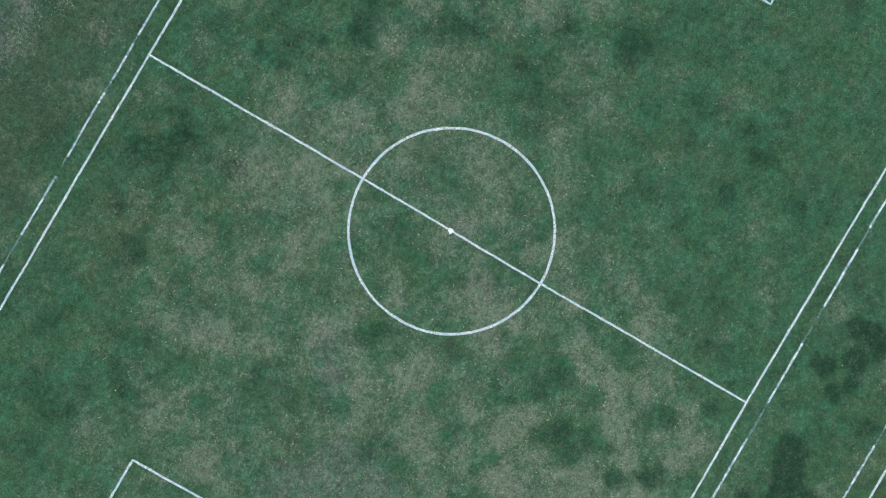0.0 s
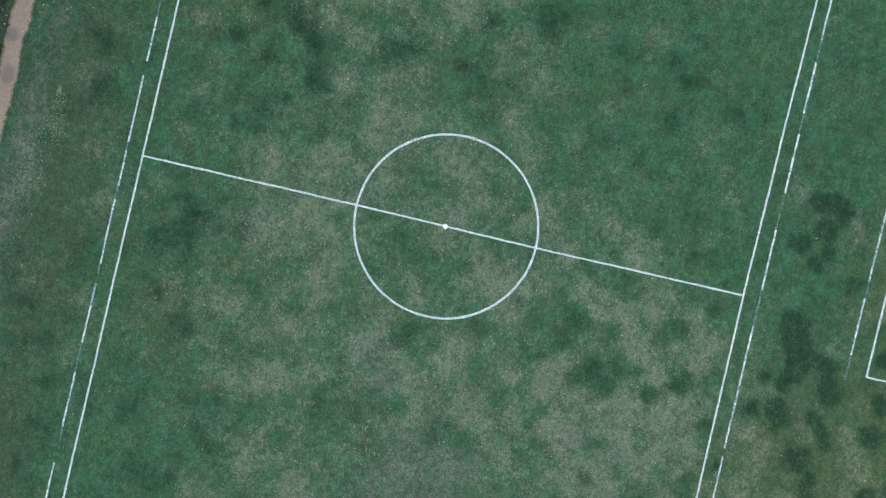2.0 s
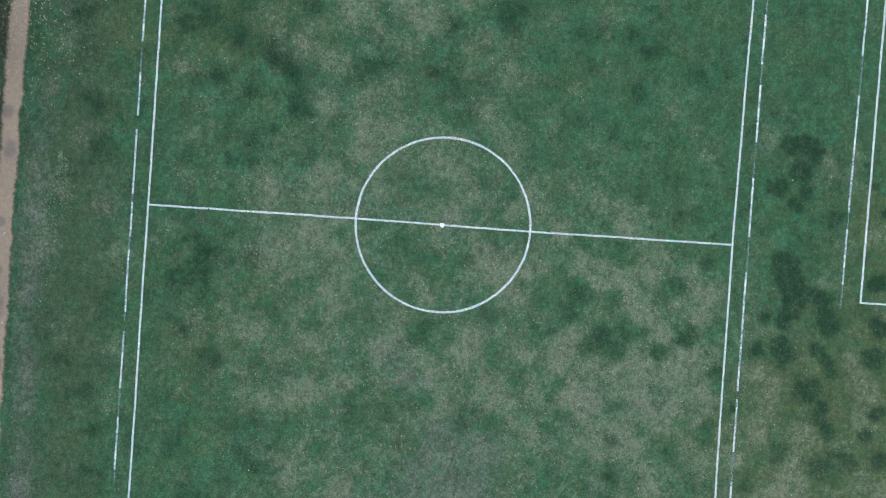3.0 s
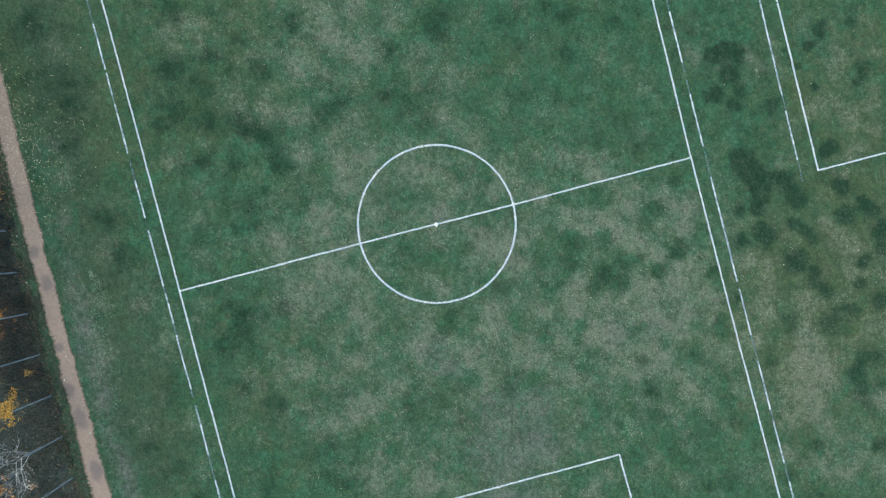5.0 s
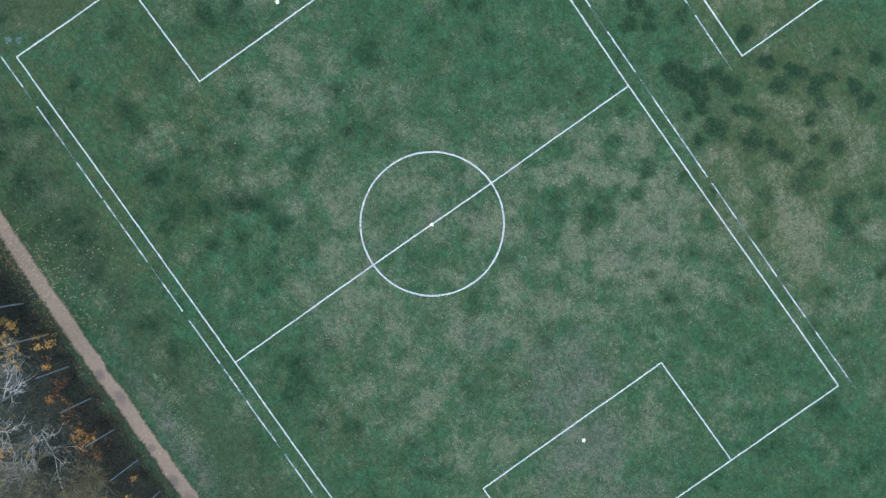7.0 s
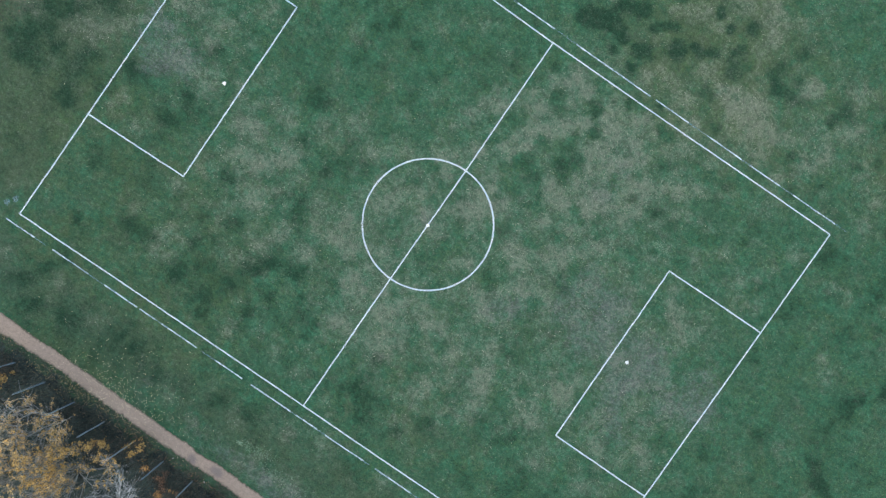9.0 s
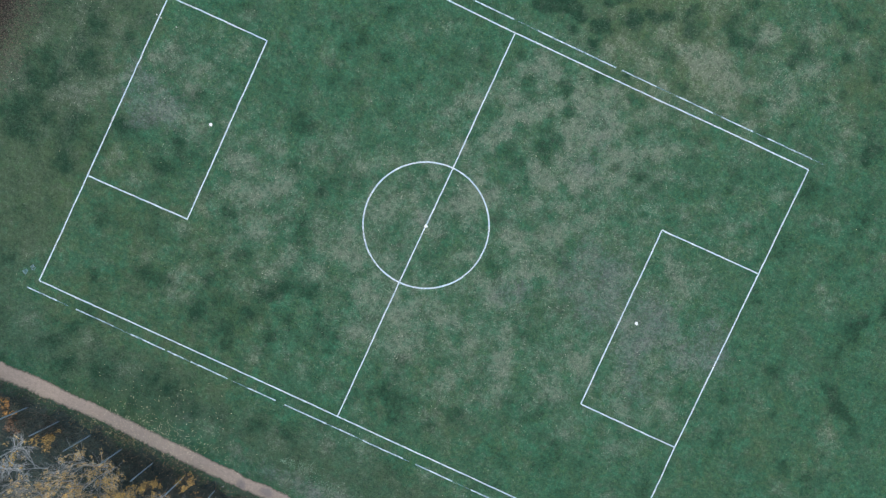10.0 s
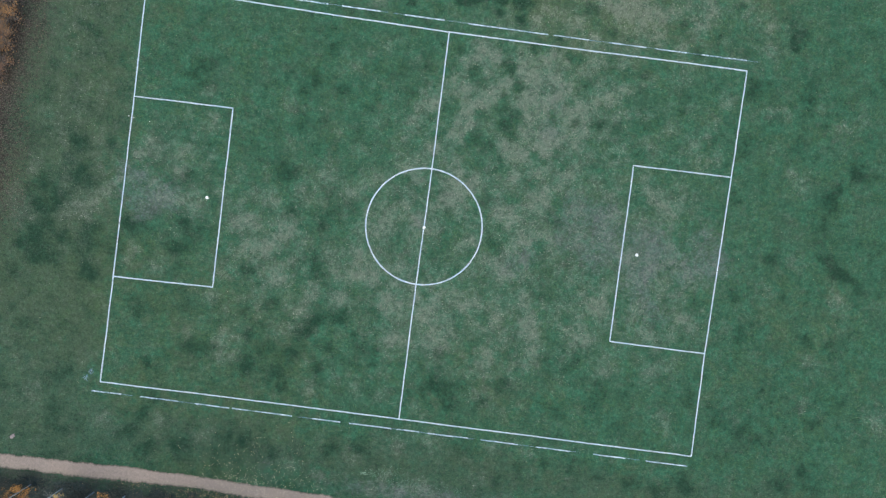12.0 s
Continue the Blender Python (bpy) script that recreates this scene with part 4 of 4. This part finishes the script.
def leaves(rng, tips, count, size, material, name, spread):
    if not count or not tips:
        return None
    shift = Vector(rng.uniform(0, 90, 3))
    order = sorted(range(len(tips)), key=lambda i: -noise.noise(tips[i] * 0.9 + shift))
    bearing = order[:max(3, int(len(tips) * 0.52))]
    sprays = rng.choice(bearing, max(4, count // 9))
    heart = np.array([tuple(tips[i]) for i in sprays]) + rng.normal(0, 0.06, (len(sprays), 3))
    at = heart[rng.randint(len(sprays), size=count)] + rng.normal(0, spread, (count, 3)) * (1, 1, 0.6)
    u = rng.normal(0, 1, (count, 3))
    u[:, 2] *= 0.4
    u /= np.linalg.norm(u, axis=1)[:, None]
    v = np.cross(u, rng.normal(0, 0.7, (count, 3)) + (0, 0, 1))
    v /= np.linalg.norm(v, axis=1)[:, None]
    s = size * rng.uniform(0.8, 1.6, count)[:, None]
    quad = np.stack([at - s * u * 0.5, at + s * v * 0.33, at + s * u * 0.5, at - s * v * 0.33 + s * 0.08], 1)
    return polygons(name, quad.reshape(-1, 3), 4, material)


def tree(x, y, height, bark, leaf, count, label, seed, stems=1, spread=0.55, size=0.09, gather=1.0, kind_name="tree", clump=0.1, z=0.0):
    """A tree or shrub: trunk, limbs and a loose crown; gather below 1 keeps its leaves to a part of the twigs."""
    rng = np.random.RandomState(seed)
    whole = thing(kind_name, (x, y, z), label, kind_name, "trees behind the fence" if y < -25 else "wood at the pitch's end")
    limbs, tips = [], []
    for s in range(stems):
        a = rng.rand() * 2 * math.pi
        lean = spread * (0.25 if stems == 1 else 0.9) * (0.5 + rng.rand())
        grow(rng, Vector((0.15 * math.cos(a), 0.15 * math.sin(a), -0.1)) if stems > 1 else Vector((0, 0, -0.1)),
             Vector((math.cos(a) * lean, math.sin(a) * lean, 1)), height * (0.62 if stems == 1 else 0.5 + 0.25 * rng.rand()),
             height * ((0.0100 if bark is BARK_PALE else 0.0115) if stems == 1 else 0.0058), 0 if stems == 1 else 1, limbs, tips, 0.10, 0.8 if bark is BARK_PALE else 1.0)
    verts, faces = [], []
    for pts, radii, level, limb in limbs:
        if level == 0:
            tube(verts, faces, pts, radii, 7)
    if verts:
        part("trunk", verts, faces, bark, whole)
    for main in sorted({limb for pts, radii, level, limb in limbs if level > 0}):
        verts, faces = [], []
        for pts, radii, level, limb in limbs:
            if level > 0 and limb == main:
                tube(verts, faces, pts, radii, 5 if level == 1 else 3)
        part("limb" if stems == 1 else "stem", verts, faces, bark, whole)
    if gather < 1:
        heart = Vector(tips[rng.randint(len(tips))])
        tips = sorted(tips, key=lambda q: (q - heart).length)[:max(4, int(len(tips) * gather))]
    me = leaves(rng, tips, int(count * 0.7), size, leaf, "crown", clump)
    if me:
        new("crown", me).parent = whole
    return whole


BARE_GREY, YELLOW, OLIVE_BUSH = "pale grey tree, nearly bare of leaves, behind the fence", "tree with thinning yellow autumn leaves behind the fence", "olive-brown twiggy shrub behind the fence"
SPRIG = "slender sapling with a spray of golden leaves at the fence"
ORANGE_BUSH, GOLD = "small tree with sparse orange leaves behind the fence", "small tree with golden leaves close behind the fence"
tree(-15.8, -30.3, 5.6, BARK_PALE, LEAF_YELLOW, 2900, YELLOW, 1, stems=6, spread=0.62, size=0.08)
tree(-18.5, -33.84, 6.4, BARK_GREY, LEAF_YELLOW, 3000, YELLOW, 22)
tree(-13.8, -33.64, 6.0, BARK_GREY, LEAF_GOLD, 2000, GOLD, 23)
tree(-18.2, -32.54, 5.0, BARK_PALE, LEAF_YELLOW, 350, BARE_GREY, 40, gather=0.4)
tree(-20.7, -32.54, 5.2, BARK_PALE, LEAF_YELLOW, 60, BARE_GREY, 2, gather=0.5)
tree(-12.9, -31.04, 4.6, BARK_GREY, LEAF_GOLD, 3600, GOLD, 3)
tree(-11.9, -32.04, 4.2, BARK_GREY, LEAF_GOLD, 1700, GOLD, 41)
tree(-12.3, -33.2, 5.0, BARK_PALE, LEAF_YELLOW, 200, "pale grey twiggy shrub with a few golden leaves", 47, stems=6, spread=0.6, kind_name="shrub", gather=0.5)
tree(-9.5, -30.84, 3.8, BARK_PALE, LEAF_GOLD, 500, "pale grey twiggy shrub with a few golden leaves", 24, stems=7, kind_name="shrub", gather=0.5)
tree(-11.3, -28.95, 3.2, BARK_BROWN, LEAF_GOLD, 800, SPRIG, 30, stems=3, gather=0.4)
tree(-8.4, -28.85, 3.0, BARK_BROWN, LEAF_GOLD, 300, SPRIG, 31, stems=2, gather=0.25)
tree(-5.9, -29.3, 3.0, BARK_BROWN, LEAF_ORANGE, 120, SPRIG, 32, stems=2, gather=0.3)
tree(2.5, -29.54, 1.6, BARK_BROWN, LEAF_GOLD, 60, SPRIG, 33, stems=2, gather=0.25)
tree(-7.3, -32.04, 6.4, BARK_PALE, LEAF_GOLD, 400, BARE_GREY, 4, gather=0.3)
tree(-4.4, -32.3, 6.0, BARK_PALE, LEAF_ORANGE, 160, BARE_GREY, 5, gather=0.2)
tree(-2.5, -29.3, 2.7, BARK_BROWN, LEAF_ORANGE, 520, ORANGE_BUSH, 6, stems=4, gather=0.7, size=0.09)
tree(-4.4, -29.84, 2.2, BARK_BROWN, LEAF_ORANGE, 140, ORANGE_BUSH, 36, stems=4, gather=0.7, size=0.09)
for x, y, seed in ((-3.5, -30.15, 42), (-6.4, -29.85, 43), (-24.4, -29.85, 44), (-0.6, -30.05, 45)):
    tree(x, y, 1.6, BARK_BROWN, LEAF_RUSSET, 300, "low shrub with withered russet leaves behind the fence", seed, stems=6, kind_name="shrub", size=0.09)
tree(1.0, -31.84, 3.6, BARK_TWIG, LEAF_OLIVE, 1500, OLIVE_BUSH, 7, stems=14, kind_name="shrub")
tree(4.3, -30.0, 3.6, BARK_TWIG, LEAF_AMBER, 1900, GOLD, 8)
tree(7.9, -30.04, 4.6, BARK_PALE, LEAF_ORANGE, 120, BARE_GREY, 9, gather=0.2)
tree(-23.6, -31.44, 5.8, BARK_PALE, LEAF_GOLD, 250, BARE_GREY, 10, gather=0.3)
tree(-21.6, -28.95, 2.9, BARK_BROWN, LEAF_GOLD, 600, SPRIG, 34, stems=3, gather=0.5)
tree(-25.9, -29.5, 2.7, BARK_BROWN, LEAF_ORANGE, 700, ORANGE_BUSH, 11, stems=5)
tree(-28.2, -30.0, 4.2, BARK_GREY, LEAF_GOLD, 1700, GOLD, 12)
tree(-29.3, -31.04, 5.4, BARK_GREY, LEAF_GOLD, 900, GOLD, 46)
tree(-33.8, -29.0, 3.0, BARK_BROWN, LEAF_ORANGE, 2000, ORANGE_BUSH, 13, stems=5)
tree(-36.5, -31.24, 5.4, BARK_GREY, LEAF_YELLOW, 1800, YELLOW, 14)
tree(-16.9, -35.64, 7.0, BARK_GREY, LEAF_YELLOW, 5000, YELLOW, 15)
tree(-12.5, -35.24, 6.6, BARK_GREY, LEAF_YELLOW, 4000, YELLOW, 16)
tree(-6.4, -35.04, 6.8, BARK_PALE, LEAF_BROWN, 700, BARE_GREY, 17)
tree(-1.8, -34.84, 4.6, BARK_TWIG, LEAF_OLIVE, 1500, OLIVE_BUSH, 18, stems=14, kind_name="shrub")
tree(3.6, -35.84, 5.8, BARK_TWIG, LEAF_BROWN, 600, BARE_GREY, 19)
tree(-22.8, -35.04, 6.6, BARK_GREY, LEAF_YELLOW, 3500, YELLOW, 20)
tree(-9.3, -34.44, 6.4, BARK_PALE, LEAF_YELLOW, 1200, BARE_GREY, 21)
# the wood beyond the goal line
WOOD = "bare greyish-brown shrub of the wood beyond the goal line"
for i in range(12):
    rng = np.random.RandomState(400 + i)
    tree(-40.6 - 0.5 * rng.rand() - (0.9 if i % 2 else 0), -2 + 3.1 * i + rng.normal(0, 0.5), 2.8 + rng.rand(), BARK_WOOD, LEAF_BROWN, 350, WOOD, 60 + i, stems=8, kind_name="shrub")
for i, (x, y) in enumerate(((-39.9, 8.9), (-40.3, 10.2), (-39.8, 11.5), (-40.6, 12.8), (-40.1, 14.2))):
    tree(x, y, 2.3, BARK_WOOD, LEAF_RUSSET if i % 2 else LEAF_COPPER, 1500, "copper-leaved shrub of the wood beyond the goal line", 80 + i, stems=6, kind_name="shrub", size=0.07, clump=0.2)


# ---- grass, leaves and small things ----
def clear_of_lines(x, y, reach):
    free = np.ones(len(x), bool)
    for x0, y0, x1, y1 in LINES:
        dx, dy = x1 - x0, y1 - y0
        near = (x > min(x0, x1) - 0.3) & (x < max(x0, x1) + 0.3) & (y > min(y0, y1) - 0.3) & (y < max(y0, y1) + 0.3)
        i = np.nonzero(near & free)[0]
        t = np.clip(((x[i] - x0) * dx + (y[i] - y0) * dy) / (dx * dx + dy * dy), 0, 1)
        free[i] = np.hypot(x[i] - x0 - t * dx, y[i] - y0 - t * dy) > reach[i]
    return free


def grass(count):
    rng = np.random.RandomState(21)
    x, y = rng.uniform(-42, 47, count), rng.uniform(-29.2, 41, count)
    over = 0.26 * rng.rand(count) ** 2 - 0.02
    keep = (y > np.interp(x, PATH_X, PATH_NORTH) - over) | (y < np.interp(x, PATH_X, PATH_SOUTH) + over)
    keep &= clear_of_lines(x, y, rng.uniform(0.04, 0.11, count))
    x, y = x[keep], y[keep]
    dry, lush, bare, litter, olive, wood, grey = fields(x, y)
    keep = (rng.rand(len(x)) > bare * 0.6) & (rng.rand(len(x)) > litter) & (rng.rand(len(x)) > wood)
    keep &= (y > np.interp(x, PATH_X, PATH_NORTH)) | (rng.rand(len(x)) < 0.8)
    x, y, dry, lush, olive = x[keep], y[keep], dry[keep], lush[keep], olive[keep]
    n = len(x)
    blades = 3
    a = rng.uniform(0, 2 * math.pi, (n, blades))
    length = rng.uniform(0.03, 0.075, (n, blades)) * (1 + 0.5 * lush[:, None])
    width = rng.uniform(0.010, 0.018, (n, blades))
    top = rng.uniform(0.02, 0.05, (n, blades)) * (1 + 0.7 * lush[:, None])
    ca, sa = np.cos(a), np.sin(a)
    bx, by = x[:, None] + 0.012 * ca, y[:, None] + 0.012 * sa
    points = np.empty((n, blades, 3, 3), np.float32)
    points[..., 0, :] = np.stack([bx - width * sa, by + width * ca, np.zeros_like(a)], -1)
    points[..., 1, :] = np.stack([bx + width * sa, by - width * ca, np.zeros_like(a)], -1)
    points[..., 2, :] = np.stack([bx + length * ca, by + length * sa, top], -1)
    me = polygons("grass", points.reshape(-1, 3), 3, BLADE)
    store(me, "dry", np.repeat(dry, 3 * blades))
    store(me, "lush", np.repeat(lush, 3 * blades))
    store(me, "olive", np.repeat(olive, 3 * blades))
    store(me, "tone", np.repeat(rng.rand(n), 3 * blades))
    tagged(new("grass", me), "short mown grass tufts, green with straw-coloured blades", "grass", kind="stuff")


def scatter(name, x, y, size, material, label, category, seed, z=0.02):
    """Fallen leaves: small curled quads lying on the ground."""
    rng = np.random.RandomState(seed)
    n = len(x)
    a, s = rng.uniform(0, 2 * math.pi, n), size * rng.uniform(0.6, 1.3, n)
    ca, sa = np.cos(a), np.sin(a)
    zs = z + rng.uniform(0, 0.03, n)
    p0 = np.stack([x - s * ca / 2, y - s * sa / 2, zs], 1)
    p1 = np.stack([x + s * sa / 2.5, y - s * ca / 2.5, zs + rng.uniform(0, 0.02, n)], 1)
    p2 = np.stack([x + s * ca / 2, y + s * sa / 2, zs + rng.uniform(0, 0.02, n)], 1)
    p3 = np.stack([x - s * sa / 2.5, y + s * ca / 2.5, zs], 1)
    me = polygons(name, np.stack([p0, p1, p2, p3], 1).reshape(-1, 3), 4, material)
    tagged(new(name, me), label, category, kind="stuff")


grass(420000)
rng = np.random.RandomState(8)
lx, ly = rng.normal(-13.4, 3.0, 950), -27.9 + np.abs(rng.gamma(2.1, 0.95, 950))
ok = ly > -28.6
scatter("fallen_leaves", lx[ok], ly[ok], 0.052, LEAF_FALLEN, "pale yellow fallen leaves on grass and path", "leaves", 9)
scatter("fallen_leaves", rng.uniform(-36, 40, 160), rng.uniform(-25, 34, 160), 0.042, LEAF_FALLEN, "few small yellow leaves strewn over the turf", "leaves", 10)
vx = rng.normal(-15, 4.5, 520)
vy = np.interp(vx, PATH_X, PATH_SOUTH) - 0.05 - np.abs(rng.normal(0, 0.8, 520))
scatter("fallen_leaves", vx, vy, 0.06, LEAF_YELLOW, "brownish yellow fallen leaves on the verge by the fence", "leaves", 14, 0.06)
vx = rng.uniform(-12, 14, 420)
vy = np.interp(vx, PATH_X, PATH_SOUTH) - 0.75 + rng.normal(0, 0.22, 420)
scatter("fallen_leaves", vx, vy, 0.075, LEAF_RUSSET, "withered brown leaves caught along the verge's rough edge", "leaves", 15, 0.06)
mx, my = rng.uniform(-45, 15, 9000), -28.3 - 9 * rng.rand(9000) ** 1.3
ok = (mx > -4 + rng.normal(0, 2, 9000)) | (rng.rand(9000) < 0.35)
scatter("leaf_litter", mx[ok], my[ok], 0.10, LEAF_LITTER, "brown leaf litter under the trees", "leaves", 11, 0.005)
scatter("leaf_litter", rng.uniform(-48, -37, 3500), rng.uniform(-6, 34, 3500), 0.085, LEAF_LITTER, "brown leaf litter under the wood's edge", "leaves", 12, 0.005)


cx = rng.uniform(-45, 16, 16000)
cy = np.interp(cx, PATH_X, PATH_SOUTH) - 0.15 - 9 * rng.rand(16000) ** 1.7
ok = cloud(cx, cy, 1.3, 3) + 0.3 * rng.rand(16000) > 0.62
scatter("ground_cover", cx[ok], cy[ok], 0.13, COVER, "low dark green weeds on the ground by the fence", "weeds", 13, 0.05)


def stone(name, x, y, sx, sy, sz, material, label, category, seed):
    bm = bmesh.new()
    bmesh.ops.create_icosphere(bm, subdivisions=2, radius=1)
    r = np.random.RandomState(seed)
    shift = Vector(r.uniform(0, 50, 3))
    for v in bm.verts:
        v.co *= 1 + 0.35 * noise.noise(v.co * 1.3 + shift)
        v.co.x, v.co.y, v.co.z = v.co.x * sx, v.co.y * sy, max(v.co.z, -0.4) * sz + 0.4 * sz
    me = bpy.data.meshes.new(name)
    bm.to_mesh(me)
    bm.free()
    me.materials.append(material)
    ob = new(name, me)
    ob.matrix_basis = pose(x, y, 0, 0, 0, r.uniform(0, 180))
    tagged(ob, label, category)


stone("stone", -35.4, -24.2, 0.27, 0.17, 0.07, STONE, "flat pinkish stone lying in the grass", "stone", 1)
for i, (x, y) in enumerate([(-28.4, 6.7), (-27.95, 6.6), (-26.46, 6.45), (-6.45, -27.83), (-3.2, -28.05), (2.34, -26.8), (3.9, -27.35), (7.86, -26.62)]):
    stone("scrap", x, y, 0.06, 0.045, 0.02 + (0.02 if y < -26 else 0), SCRAP, "crumpled white scrap of litter on the ground", "litter", 20 + i)


def weed_leaves(x, y, radius, count, seed):
    """A low spreading weed: pale broad leaves in loose rosettes."""
    r = np.random.RandomState(seed)
    a, d = r.uniform(0, 2 * math.pi, count), radius * np.sqrt(r.rand(count))
    cx, cy = x + d * np.cos(a) * 1.5, y + d * np.sin(a) * 0.7
    b, s = r.uniform(0, 2 * math.pi, count), r.uniform(0.05, 0.11, count)
    cb, sb = np.cos(b), np.sin(b)
    p0 = np.stack([cx, cy, np.full(count, 0.005)], 1)
    p1 = np.stack([cx + s * cb * 0.6 + s * sb * 0.28, cy + s * sb * 0.6 - s * cb * 0.28, np.full(count, 0.05)], 1)
    p2 = np.stack([cx + s * cb, cy + s * sb, np.full(count, 0.035)], 1)
    p3 = np.stack([cx + s * cb * 0.6 - s * sb * 0.28, cy + s * sb * 0.6 + s * cb * 0.28, np.full(count, 0.05)], 1)
    return np.stack([p0, p1, p2, p3], 1).reshape(-1, 3)


WEEDS = [(-2.7, -23.7, 0.2, 60), (-2.2, -23.5, 0.4, 45), (-1.2, -23.6, 0.7, 80), (-0.2, -23.3, 0.9, 90), (0.9, -24.2, 0.8, 70), (2.4, -24.1, 0.8, 50), (3.4, -24.7, 0.7, 50), (5.5, -24.6, 0.9, 50), (-9.5, -23.7, 0.8, 40),
         (-0.6, -6.2, 0.5, 50), (17.0, 9.6, 0.5, 60)]
tagged(new("weed_growth", polygons("weed_growth", np.concatenate([weed_leaves(*w, 70 + i) for i, w in enumerate(WEEDS)]), 4, WEED)),
       "pale green broad-leaved weeds spreading low in the turf", "weeds", kind="stuff")


def undergrowth(count, seed):
    """Dead stalks and low shoots on the dark ground beside and behind the fence."""
    r = np.random.RandomState(seed)
    x = r.uniform(-46, 16, count)
    y = np.interp(x, PATH_X, PATH_SOUTH) - 0.35 - 0.4 * np.clip((x + 14) / 16, 0, 1) - 10 * r.rand(count) ** 1.4
    keep = cloud(x, y, 1.0, 2) + 0.5 * r.rand(count) > 0.66
    x, y = x[keep], y[keep]
    n = len(x)
    a, size = r.uniform(0, 2 * math.pi, n), r.uniform(0.12, 0.42, n) * np.clip((-27.2 - y) / 1.6, 0.35, 1)
    lean = r.uniform(0.3, 1.2, n)
    ca, sa, w = np.cos(a), np.sin(a), r.uniform(0.008, 0.02, n)
    tip = np.stack([x + size * lean * ca, y + size * lean * sa, size], 1)
    p0 = np.stack([x - w * sa, y + w * ca, np.zeros(n)], 1)
    p1 = np.stack([x + w * sa, y - w * ca, np.zeros(n)], 1)
    p2 = tip + np.stack([w * sa, -w * ca, np.zeros(n)], 1) * 0.5
    p3 = tip - np.stack([w * sa, -w * ca, np.zeros(n)], 1) * 0.5
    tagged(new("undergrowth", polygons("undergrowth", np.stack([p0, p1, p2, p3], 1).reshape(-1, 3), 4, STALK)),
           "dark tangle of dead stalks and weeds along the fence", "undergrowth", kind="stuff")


undergrowth(60000, 90)


def fallen_branch():
    """A pale barkless branch with a sawn end, lying propped in the undergrowth."""
    verts, faces = [], []
    way = [Vector((-1.15, 0, 0.0)), Vector((-0.5, 0.05, 0.12)), Vector((0.2, 0.02, 0.22)), Vector((1.1, -0.04, 0.34))]
    tube(verts, faces, way, [0.02, 0.03, 0.036, 0.042], 8)
    faces.append(tuple(range(len(verts) - 8, len(verts))))
    ob = new("fallen_branch", mesh_of("fallen_branch", verts, faces, BARK_PALE))
    ob.matrix_basis = pose(LOG_X, LOG_Y, 0.02, 0, 0, LOG_TURN)
    tagged(ob, "pale fallen branch with a sawn end in the undergrowth", "branch")


LOG_X, LOG_Y, LOG_TURN = 3.35, -33.25, 77
fallen_branch()
